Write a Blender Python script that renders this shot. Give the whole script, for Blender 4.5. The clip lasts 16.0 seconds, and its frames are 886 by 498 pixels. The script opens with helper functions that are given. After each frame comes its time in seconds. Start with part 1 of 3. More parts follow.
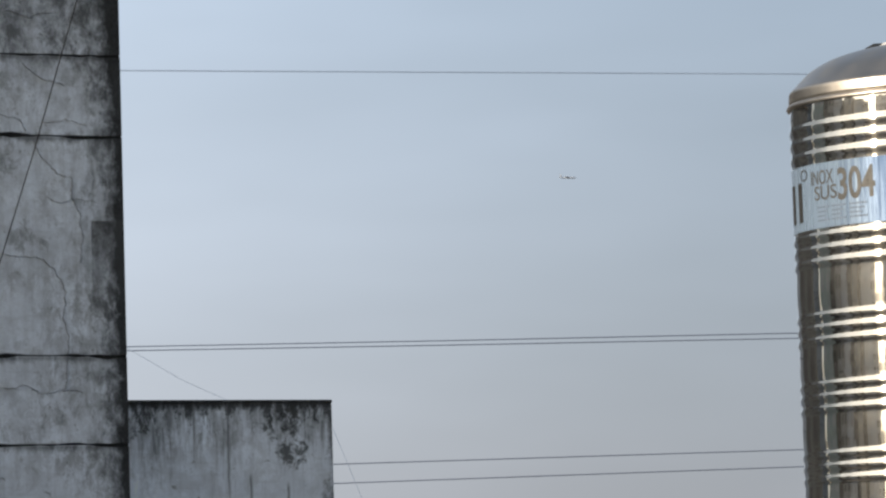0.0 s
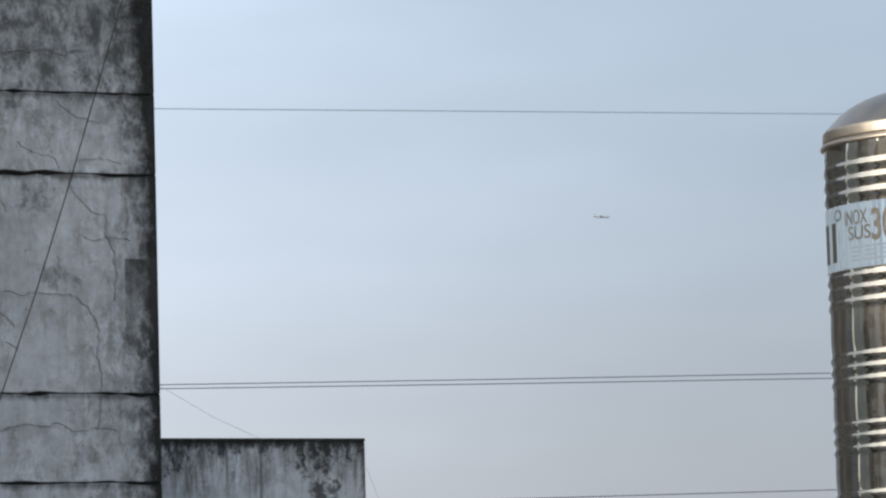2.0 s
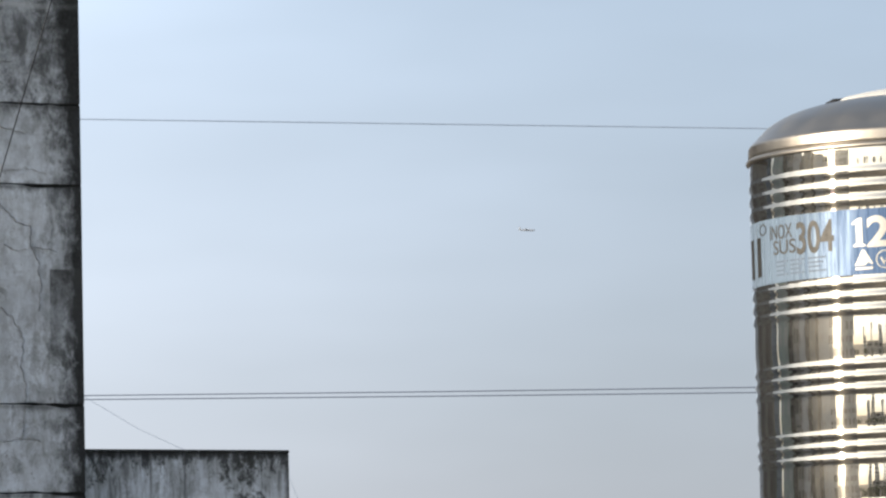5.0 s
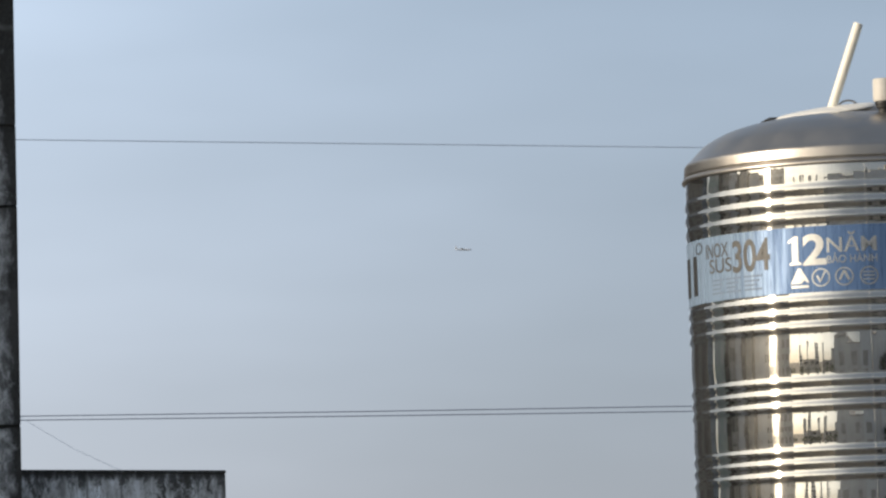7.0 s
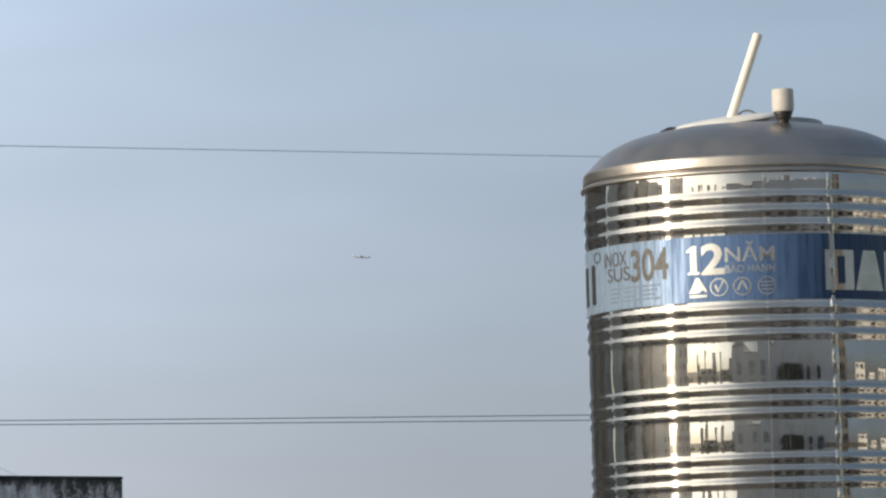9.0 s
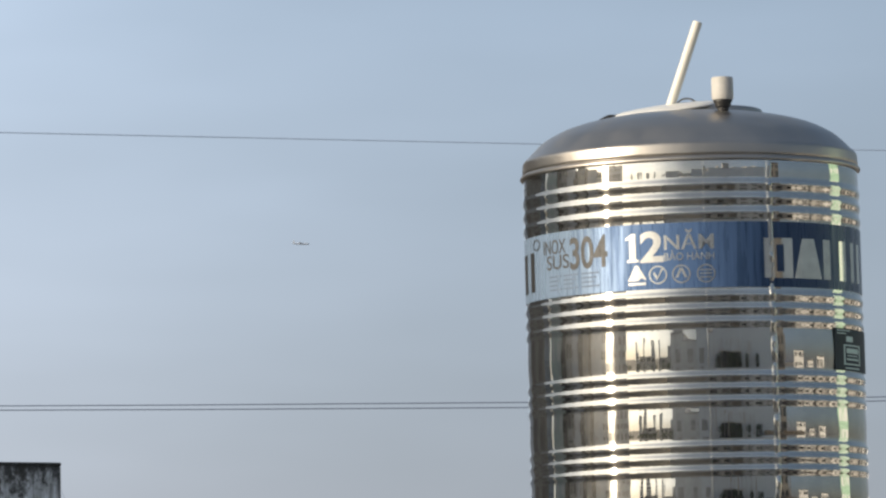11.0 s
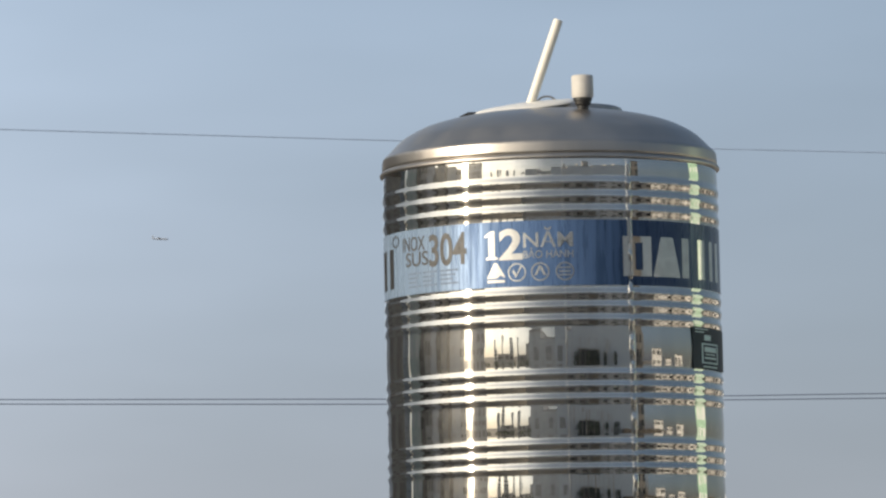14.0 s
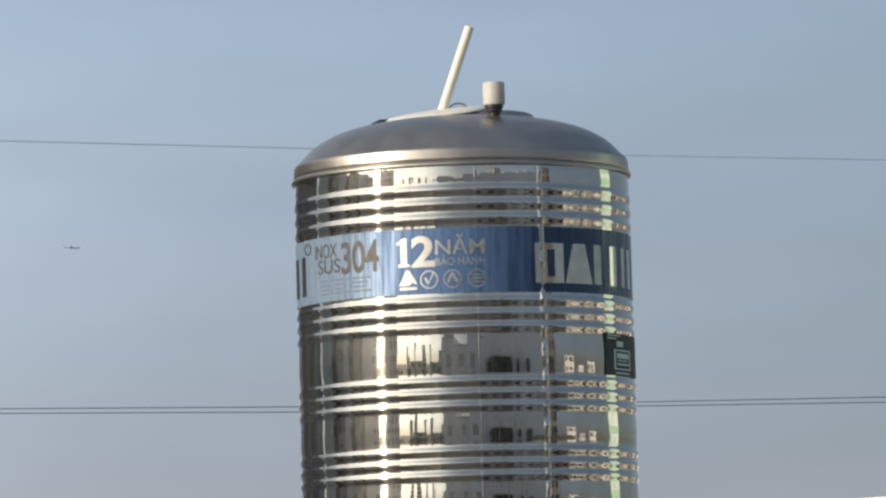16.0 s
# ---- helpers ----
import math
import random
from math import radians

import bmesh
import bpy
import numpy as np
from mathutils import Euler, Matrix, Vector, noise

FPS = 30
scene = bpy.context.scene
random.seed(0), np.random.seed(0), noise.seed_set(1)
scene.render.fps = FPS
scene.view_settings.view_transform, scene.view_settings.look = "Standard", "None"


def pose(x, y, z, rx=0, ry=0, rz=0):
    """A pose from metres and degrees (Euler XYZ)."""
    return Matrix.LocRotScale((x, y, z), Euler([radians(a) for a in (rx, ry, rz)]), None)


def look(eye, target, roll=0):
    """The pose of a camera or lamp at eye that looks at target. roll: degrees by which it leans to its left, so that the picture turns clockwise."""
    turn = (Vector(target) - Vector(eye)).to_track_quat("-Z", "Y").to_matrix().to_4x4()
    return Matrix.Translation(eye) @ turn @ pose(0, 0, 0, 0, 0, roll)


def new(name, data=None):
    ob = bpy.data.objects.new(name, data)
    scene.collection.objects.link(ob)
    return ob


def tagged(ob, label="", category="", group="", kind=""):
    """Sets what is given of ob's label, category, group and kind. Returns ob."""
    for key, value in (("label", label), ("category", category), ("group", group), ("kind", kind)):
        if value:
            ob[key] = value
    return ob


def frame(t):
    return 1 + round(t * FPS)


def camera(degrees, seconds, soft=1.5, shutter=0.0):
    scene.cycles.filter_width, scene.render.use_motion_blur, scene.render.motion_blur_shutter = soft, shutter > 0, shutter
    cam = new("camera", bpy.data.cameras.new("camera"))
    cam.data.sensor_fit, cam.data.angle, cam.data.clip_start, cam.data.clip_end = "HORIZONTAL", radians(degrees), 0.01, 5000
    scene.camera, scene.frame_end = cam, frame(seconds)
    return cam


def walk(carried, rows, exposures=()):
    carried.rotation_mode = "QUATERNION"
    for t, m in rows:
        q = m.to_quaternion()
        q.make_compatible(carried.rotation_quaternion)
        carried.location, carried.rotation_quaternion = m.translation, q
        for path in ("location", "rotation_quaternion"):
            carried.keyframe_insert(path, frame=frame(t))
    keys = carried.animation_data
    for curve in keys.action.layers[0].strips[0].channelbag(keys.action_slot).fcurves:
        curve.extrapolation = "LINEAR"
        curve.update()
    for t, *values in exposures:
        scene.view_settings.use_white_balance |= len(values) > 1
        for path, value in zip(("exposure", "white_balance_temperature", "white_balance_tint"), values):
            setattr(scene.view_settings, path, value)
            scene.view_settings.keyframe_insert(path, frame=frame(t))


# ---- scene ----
cam = camera(2 * math.degrees(math.atan(784 / 9500)), 16.0, soft=2.4)
EYE = (0.0, 0.0, 9.0)
# seconds, yaw, pitch, roll: the camera stands still and pans after an aircraft
ROWS = [
    (0.0, 0.0000, 5.0000, 1.650),
    (0.5, 0.2461, 4.7588, 1.392),
    (1.0, 0.6767, 5.1021, 1.260),
    (1.5, 0.5071, 5.6881, 1.352),
    (2.0, 0.3415, 5.4242, 1.459),
    (2.5, 0.2444, 5.1104, 1.416),
    (3.0, 0.3565, 4.9056, 1.325),
    (3.5, 0.7577, 5.0130, 1.232),
    (4.0, 0.6878, 5.2877, 1.109),
    (4.5, 0.3526, 5.5341, 1.193),
    (5.0, -0.4822, 5.5380, 1.218),
    (5.2, -0.7678, 5.7123, 1.328),
    (7.3, -1.3077, 5.7292, 1.453),
    (7.5, -1.5216, 5.6332, 1.421),
    (8.0, -1.8873, 5.7114, 1.302),
    (8.2, -1.9587, 5.7896, 1.333),
    (10.3, -2.7149, 5.7768, 0.868),
    (10.5, -2.7164, 5.7319, 0.981),
    (11.0, -2.9219, 5.6373, 1.059),
    (11.5, -3.2058, 5.5423, 1.153),
    (12.0, -3.6325, 5.5598, 1.003),
    (12.5, -4.0744, 5.5072, 0.760),
    (13.0, -4.2080, 5.5226, 0.706),
    (13.5, -4.2668, 5.5510, 0.790),
    (14.0, -4.4556, 5.5758, 0.821),
    (14.5, -4.6208, 5.5143, 1.086),
    (15.0, -4.9849, 5.4148, 1.024),
    (15.5, -5.1270, 5.4759, 1.003),
    (16.0, -5.3647, 5.6378, 1.162),
]
EXPOSURES = [(t, e + (0.04 if t < 4.6 else 0.0), 6650 if t < 2.9 else 6700 if t < 4.6 else 6650 if t < 5.1 else 6560 if t < 8.1 else 6470, 10) for t, e in ((0.0, 0.5), (0.5, 0.74), (1.0, 0.86), (1.5, 0.91), (2.0, 0.7), (2.5, 0.86), (3.0, 0.95), (3.5, 1.06), (4.0, 1.07), (4.5, 0.98), (5.0, 0.85), (6.3, 0.62), (7.5, 0.5), (8.0, 0.52), (12.5, 0.57), (16.0, 0.48))]
walk(cam, [(t, pose(*EYE, 90 + pitch, roll, yaw)) for t, yaw, pitch, roll in ROWS], EXPOSURES)

# ---- light ----
SUN_AZ, SUN_EL = radians(113), radians(17)      # azimuth counted from +y towards -x
world = bpy.data.worlds.new("sky")
scene.world = world
world.use_nodes = True
wn = world.node_tree
sky = wn.nodes.new("ShaderNodeTexSky")
sky.sky_type = "NISHITA"
sky.sun_disc = False
sky.sun_elevation, sky.sun_rotation = SUN_EL, -SUN_AZ
sky.altitude, sky.air_density, sky.dust_density, sky.ozone_density = 10, 1.0, 1.2, 1.5


def sky_node(kind, props=None, **ins):
    n = wn.nodes.new(kind)
    for k, v in (props or {}).items():
        setattr(n, k, v)
    for k, v in ins.items():
        key = int(k[1:])
        if isinstance(v, bpy.types.NodeSocket):
            wn.links.new(v, n.inputs[key])
        else:
            n.inputs[key].default_value = v
    return n


# urban haze: pale mauve-blue, brighter on the sun's side, thinning upwards
sun_dir = Vector((-math.sin(SUN_AZ) * math.cos(SUN_EL), math.cos(SUN_AZ) * math.cos(SUN_EL), math.sin(SUN_EL)))
way = sky_node("ShaderNodeTexCoord").outputs[0]
towards = sky_node("ShaderNodeVectorMath", {"operation": "DOT_PRODUCT"}, i0=way, i1=Vector((sun_dir.x, sun_dir.y, 0)).normalized()).outputs["Value"]
glow = sky_node("ShaderNodeMath", {"operation": "POWER"}, i0=11.0, i1=towards).outputs[0]
up = sky_node("ShaderNodeSeparateXYZ", i0=way).outputs[2]
glow = sky_node("ShaderNodeMath", {"operation": "SMOOTH_MIN"}, i0=glow, i1=0.49, i2=0.08).outputs[0]
back = sky_node("ShaderNodeMapRange", {"interpolation_type": "SMOOTHSTEP"}, i0=sky_node("ShaderNodeSeparateXYZ", i0=way).outputs[1], i1=-0.75, i2=0.1, i3=0.66, i4=1.0).outputs[0]
glow = sky_node("ShaderNodeMath", {"operation": "MULTIPLY"}, i0=glow, i1=back).outputs[0]
most = sky_node("ShaderNodeMapRange", i0=up, i1=0.0, i2=0.3, i3=0.72, i4=1.7).outputs[0]      # the sun's side, duller low down in the smog
side = sky_node("ShaderNodeMapRange", {"interpolation_type": "SMOOTHSTEP"}, i0=towards, i1=0.46, i2=0.95).outputs[0]
glow = sky_node("ShaderNodeMath", {"operation": "MULTIPLY_ADD"}, i0=side, i1=most, i2=glow).outputs[0]
wisp_at = sky_node("ShaderNodeMapping", i0=way, i2=(0.0, 0.12, 0.0), i3=(5.0, 5.0, 19.0)).outputs[0]
wisp = sky_node("ShaderNodeTexNoise", i0=wisp_at, i2=1.6, i3=3.0, i4=0.5).outputs[0]
veil = sky_node("ShaderNodeMapRange", i0=wisp, i1=0.3, i2=0.75, i3=2.27, i4=2.76).outputs[0]
aloft = sky_node("ShaderNodeMapRange", i0=up, i1=0.15, i2=0.55, i3=1.0, i4=0.66).outputs[0]
lit = sky_node("ShaderNodeMath", {"operation": "MULTIPLY"}, i0=glow, i1=veil).outputs[0]
lit = sky_node("ShaderNodeMath", {"operation": "MULTIPLY"}, i0=lit, i1=aloft).outputs[0]
cirrus = sky_node("ShaderNodeMapRange", i0=up, i1=0.095, i2=0.14, i3=1.0, i4=1.08).outputs[0]
west = sky_node("ShaderNodeSeparateXYZ", i0=way).outputs[0]
bank = sky_node("ShaderNodeMapRange", {"interpolation_type": "SMOOTHSTEP"}, i0=west, i1=0.07, i2=-0.075, i3=0.0, i4=0.22).outputs[0]      # bright veil, thinner near the ground
veiled = sky_node("ShaderNodeMath", {"operation": "MULTIPLY"}, i0=sky_node("ShaderNodeMapRange", i0=up, i1=0.04, i2=0.1).outputs[0], i1=sky_node("ShaderNodeMapRange", i0=up, i1=0.115, i2=0.17, i3=1.0, i4=0.35).outputs[0]).outputs[0]
bank = sky_node("ShaderNodeMath", {"operation": "MULTIPLY_ADD"}, i0=bank, i1=veiled, i2=0.98).outputs[0]
lit = sky_node("ShaderNodeMath", {"operation": "MULTIPLY"}, i0=lit, i1=bank).outputs[0]
lit = sky_node("ShaderNodeMath", {"operation": "MULTIPLY"}, i0=lit, i1=cirrus).outputs[0]
cool = sky_node("ShaderNodeMix", {"data_type": "RGBA"}, i0=sky_node("ShaderNodeMapRange", i0=up, i1=0.02, i2=0.19).outputs[0], i6=(0.287, 0.306, 0.373, 1), i7=(0.305, 0.39, 0.516, 1)).outputs[2]
tone = sky_node("ShaderNodeMix", {"data_type": "RGBA"}, i0=sky_node("ShaderNodeMapRange", i0=towards, i1=-0.48, i2=0.9).outputs[0], i6=cool, i7=(0.42, 0.39, 0.33, 1)).outputs[2]
haze = sky_node("ShaderNodeVectorMath", {"operation": "SCALE"}, i0=tone)
wn.links.new(lit, haze.inputs[3])
dim = sky_node("ShaderNodeVectorMath", {"operation": "SCALE"}, i0=sky.outputs[0])
dim.inputs[3].default_value = 0.1
thick = sky_node("ShaderNodeMapRange", i0=up, i1=0.0, i2=0.7, i3=0.85, i4=0.5).outputs[0]
both = sky_node("ShaderNodeMix", {"data_type": "RGBA"}, i0=thick, i6=dim.outputs[0], i7=haze.outputs[0]).outputs[2]
wn.links.new(both, wn.nodes["Background"].inputs[0])
wn.nodes["Background"].inputs[1].default_value = 1.0
sun = new("sun", bpy.data.lights.new("sun", "SUN"))
sun.data.energy, sun.data.angle, sun.data.color = 3.0, radians(0.53), (1.0, 0.86, 0.67)
sun.matrix_world = look(sun_dir * 50, (0, 0, 0))


# ---- materials ----
class Nodes:
    """Short hands for building a node material."""

    def __init__(self, name):
        self.mat = bpy.data.materials.new(name)
        self.mat.use_nodes = True
        self.t = self.mat.node_tree
        self.bsdf = self.t.nodes["Principled BSDF"]

    def put(self, socket, value):
        if isinstance(value, bpy.types.NodeSocket):
            self.t.links.new(value, socket)
        else:
            socket.default_value = value

    def node(self, kind, out=0, props=None, **ins):
        n = self.t.nodes.new(kind)
        for k, v in (props or {}).items():
            setattr(n, k, v)
        for k, v in ins.items():
            key = int(k[1:]) if k[0] == "i" and k[1:].isdigit() else k
            self.put(n.inputs[key], v)
        return n.outputs[out]

    def coords(self, scale=(1, 1, 1), loc=(0, 0, 0)):
        return self.node("ShaderNodeMapping", Vector=self.node("ShaderNodeTexCoord", 3), Scale=scale, Location=loc)

    def noise(self, vec, scale, detail=4.0, rough=0.55, distortion=0.0):
        return self.node("ShaderNodeTexNoise", Vector=vec, Scale=scale, Detail=detail, Roughness=rough, Distortion=distortion)

    def ramp(self, fac, lo, hi, a=0.0, b=1.0):
        return self.node("ShaderNodeMapRange", i0=fac, i1=lo, i2=hi, i3=a, i4=b)

    def math(self, op, a, b=0.0):
        return self.node("ShaderNodeMath", 0, {"operation": op, "use_clamp": False}, i0=a, i1=b)

    def mix(self, fac, a, b):
        return self.node("ShaderNodeMix", 2, {"data_type": "RGBA"}, i0=fac, i6=a, i7=b)

    def bump(self, height, strength, dist):
        return self.node("ShaderNodeBump", Height=height, Strength=strength, Distance=dist)

    def done(self, **ins):
        for k, v in ins.items():
            self.put(self.bsdf.inputs[k.replace("_", " ")], v)
        return self.mat


def grey(v, tint=(1, 1, 1)):
    return (v * tint[0], v * tint[1], v * tint[2], 1)


def plain(name, colour, rough=0.6, metal=0.0, vary=0.25, scale=8.0):
    n = Nodes(name)
    f = n.ramp(n.noise(n.coords(), scale, 6), 0.3, 0.7)
    c = n.mix(f, (*[x * (1 - vary) for x in colour], 1), (*[min(1, x * (1 + vary)) for x in colour], 1))
    return n.done(Base_Color=c, Roughness=rough, Metallic=metal)


def concrete(name, edge_x=None, top_z=None, base=0.36, blots=0.6):
    """Old cement render, mottled, streaked and blackened by algae along an edge or under a top."""
    n = Nodes(name)
    p = n.coords()
    x, y, z = [n.node("ShaderNodeSeparateXYZ", i, Vector=p) for i in range(3)]
    dust = (0.965, 0.99, 1.02)

    def plus(noise_value, gain, offset):
        return n.node("ShaderNodeMath", 0, {"operation": "MULTIPLY_ADD"}, i0=noise_value, i1=gain, i2=offset)

    big = n.noise(p, 1.3, 6, 0.6)
    mid = n.noise(p, 5.0, 6, 0.65, 0.4)
    fine = n.noise(p, 40.0, 5, 0.7)
    streak = n.noise(n.coords((12, 12, 1.0)), 1.0, 6, 0.65, 0.2)
    blotch = n.noise(n.coords((7, 7, 4.5), (3, 0, 1)), 1.0, 9, 0.78, 0.3)
    col = n.mix(n.ramp(big, 0.38, 0.62), grey(base * 0.88, (0.935, 0.985, 1.065)), grey(base * 1.2, (0.935, 0.985, 1.065)))
    col = n.mix(n.ramp(mid, 0.47, 0.62, 0, 0.42), col, grey(base * 0.55, dust))
    col = n.mix(n.ramp(streak, 0.5, 0.7, 0, 0.4), col, grey(base * 0.5, dust))
    col = n.mix(n.math("MULTIPLY", n.ramp(blotch, 0.48, 0.58, 0, blots), n.ramp(big, 0.45, 0.58)), col, grey(base * 0.25))
    col = n.mix(n.ramp(fine, 0.42, 0.7, 0, 0.28), col, grey(base * 0.62, dust))
    level = n.noise(n.coords((2.2, 2.2, 15), (0, 4, 2)), 1.0, 6, 0.7, 0.2)
    col = n.mix(n.ramp(level, 0.54, 0.66, 0, 0.28), col, grey(base * 0.45, dust))
    speck = n.noise(n.coords((9, 9, 9), (5, 1, 3)), 1.0, 8, 0.75, 0.2)
    col = n.mix(n.ramp(speck, 0.6, 0.66, 0, 0.7), col, grey(base * 0.2, (1.0, 1.0, 0.93)))
    hatch = n.noise(n.coords((15, 15, 3.2), (1, 2, 5)), 1.0, 8, 0.72, 0.25)
    grime = (0.97, 0.99, 1.0)
    if edge_x is not None:
        # clouds of fine upright dirt
        cloud = n.math("MULTIPLY", n.ramp(n.noise(n.coords((1, 1, 0.8), (2, 5, 1)), 1.9, 5, 0.6), 0.45, 0.6), n.ramp(n.math("MULTIPLY", hatch, blotch), 0.16, 0.33))
        col = n.mix(n.math("MULTIPLY", cloud, 0.5), col, grey(base * 0.3, grime))
        up = plus(n.noise(n.coords((3.5, 3.5, 1.6)), 2.2, 9, 0.75, 0.3), 2.2, n.math("SUBTRACT", z, 14.72))
        col = n.mix(n.math("MULTIPLY", n.ramp(up, 0.0, 0.7, 0, 0.8), n.ramp(blotch, 0.37, 0.57, 0.2, 1.0)), col, grey(0.06, grime))
        for joint in (13.4, 14.007, 11.76, 11.1):
            d = n.math("ABSOLUTE", n.math("SUBTRACT", z, joint - 0.02))
            k = n.math("SUBTRACT", n.math("MULTIPLY", n.noise(n.coords((5, 5, 2), (joint, 0, 0)), 1.0, 8, 0.75), 0.22), d)
            col = n.mix(n.ramp(k, 0.07, 0.12, 0, 0.8), col, grey(0.03))
            drop = n.math("SUBTRACT", joint, z)
            run = n.math("MULTIPLY", n.math("MULTIPLY", n.ramp(drop, 0.0, 0.55, 1.0, 0.0), n.ramp(drop, -0.01, 0.01)), n.ramp(n.noise(n.coords((13, 13, 1.0), (joint, 3, 0)), 1.0, 6, 0.65), 0.44, 0.62, 0.0, 0.42))
            col = n.mix(run, col, grey(base * 0.36, grime))
        for cx, cz, reach, spread in ((-0.83, 12.64, 0.52, 2.4), (-1.4, 11.94, 0.5, 2.6), (-0.95, 13.22, 0.62, 1.5), (-0.62, 12.6, 0.66, 2.6), (-0.17, 13.76, 0.6, 2.2), (-1.25, 13.72, 0.62, 2.0), (-1.0, 14.3, 0.6, 1.3), (-0.62, 11.3, 0.66, 2.0)):      # mould spots
            spot = n.node("ShaderNodeVectorMath", 1, {"operation": "DISTANCE"}, i0=n.coords((1, 0, 1)), i1=(cx, 0.0, cz))
            mould = plus(n.noise(n.coords((13, 13, 10), (cz, 0, cx)), 1.0, 8, 0.72, 0.4), 1.6, n.math("MULTIPLY", spot, -spread))
            col = n.mix(n.ramp(mould, reach, reach + 0.22, 0, 0.62), col, grey(base * 0.17, grime))
        # algae along the corner: a wide thin film, then a black ragged core
        rag = n.math("SUBTRACT", n.noise(n.coords((3.4, 3.4, 2.0)), 2.6, 8, 0.7, 0.3), 0.5)
        film = n.math("ADD", plus(x, 3.0, n.math("MULTIPLY", rag, 3.4)), n.ramp(z, 13.8, 14.5, 0.0, 0.45))
        col = n.mix(n.math("MULTIPLY", n.ramp(film, -1.0, -0.3, 0, 0.72), n.ramp(blotch, 0.38, 0.58, 0.3, 1.0)), col, grey(0.05, (0.96, 1.0, 0.98)))
        core = n.math("ADD", plus(x, 5.5, n.math("MULTIPLY", rag, 1.7)), n.ramp(z, 13.7, 14.6, 0.0, 0.35))
        col = n.mix(n.ramp(core, -0.85, -0.3, 0, 0.95), col, n.mix(n.ramp(fine, 0.35, 0.65), grey(0.01), grey(0.035)))
        ridge = n.math("ABSOLUTE", plus(n.noise(n.coords((2.5, 2.5, 0), (0, 7, 0)), 1.0, 4), 0.05, n.math("SUBTRACT", z, 14.77)))
        col = n.mix(n.math("MULTIPLY", n.ramp(ridge, 0.008, 0.03, 0.75, 0.0), n.ramp(x, -0.4, -0.2, 0.8, 0.1)), col, grey(base * 0.75, dust))
        patch = n.math("MULTIPLY", n.ramp(x, -0.262, -0.256), n.math("MULTIPLY", n.ramp(z, 12.77, 12.764), n.ramp(z, 12.1, 12.7)))
        col = n.mix(n.math("MULTIPLY", patch, n.ramp(blotch, 0.3, 0.6, 0.45, 0.9)), col, grey(0.06))
    if top_z is not None:
        d = n.math("SUBTRACT", z, top_z)
        drips = n.noise(n.coords((17, 17, 1.6)), 1.0, 7, 0.7, 0.15)
        t = plus(d, 1.5, n.math("MULTIPLY", n.math("SUBTRACT", drips, 0.36), 3.2))
        col = n.mix(n.math("MULTIPLY", n.ramp(t, -0.3, 0.4, 0, 0.72), n.ramp(blotch, 0.4, 0.55, 0.3, 1.0)), col, grey(0.085, (1.0, 1.0, 0.94)))
        soot = plus(d, 2.2, n.math("MULTIPLY", n.math("SUBTRACT", n.noise(n.coords((14, 14, 7)), 1.0, 9, 0.78, 0.4), 0.41), 3.0))
        col = n.mix(n.ramp(soot, -0.02, 0.2, 0, 0.85), col, grey(0.035))
        side = plus(n.math("ABSOLUTE", n.math("SUBTRACT", x, 0.93)), 4.0, n.math("MULTIPLY", n.noise(n.coords((8, 8, 5)), 1.0, 8, 0.78), 2.4))
        col = n.mix(n.ramp(side, 4.6, 5.05, 0, 0.8), col, grey(0.035))
        rim = plus(n.noise(n.coords((9, 9, 3)), 1.0, 6, 0.7), 0.24, d)
        col = n.mix(n.ramp(rim, 0.04, 0.085, 0, 0.88), col, grey(0.03))
        for cx, below, reach in ((1.5, 0.16, 0.46), (1.33, 0.2, 0.58), (1.53, 0.39, 0.54), (0.25, 0.22, 0.58)):      # mould spots
            spot = n.node("ShaderNodeVectorMath", 1, {"operation": "DISTANCE"}, i0=n.coords((1, 0, 1)), i1=(cx, 0.0, top_z - below))
            t3 = plus(n.noise(n.coords((15, 15, 13)), 1.0, 8, 0.7, 0.5), 1.6, n.math("MULTIPLY", spot, -2.6))
            col = n.mix(n.ramp(t3, reach, reach + 0.16, 0, 0.85), col, grey(0.045, (1.0, 0.97, 0.9)))
        for cx, top, foot in ((0.715, 0.0, 0.55), (0.995, 0.02, 0.9), (1.175, 0.55, 1.1), (1.48, 0.62, 1.2)):      # single runs of dirty water
            off = n.math("ABSOLUTE", plus(n.noise(n.coords((0, 0, 5), (cx, 0, 0)), 1.0, 3), 0.03, n.math("SUBTRACT", x, cx + 0.015)))
            reach = n.math("MULTIPLY", n.ramp(d, -top, -top - 0.05), n.ramp(d, -foot, -foot + 0.3))
            col = n.mix(n.math("MULTIPLY", reach, n.ramp(off, 0.004, 0.016, 0.7, 0.0)), col, grey(0.09))
    h = n.node("ShaderNodeMath", 0, {"operation": "MULTIPLY_ADD"}, i0=fine, i1=0.3, i2=mid)
    return n.done(Base_Color=col, Roughness=0.92, Normal=n.bump(h, 0.5, 0.01))


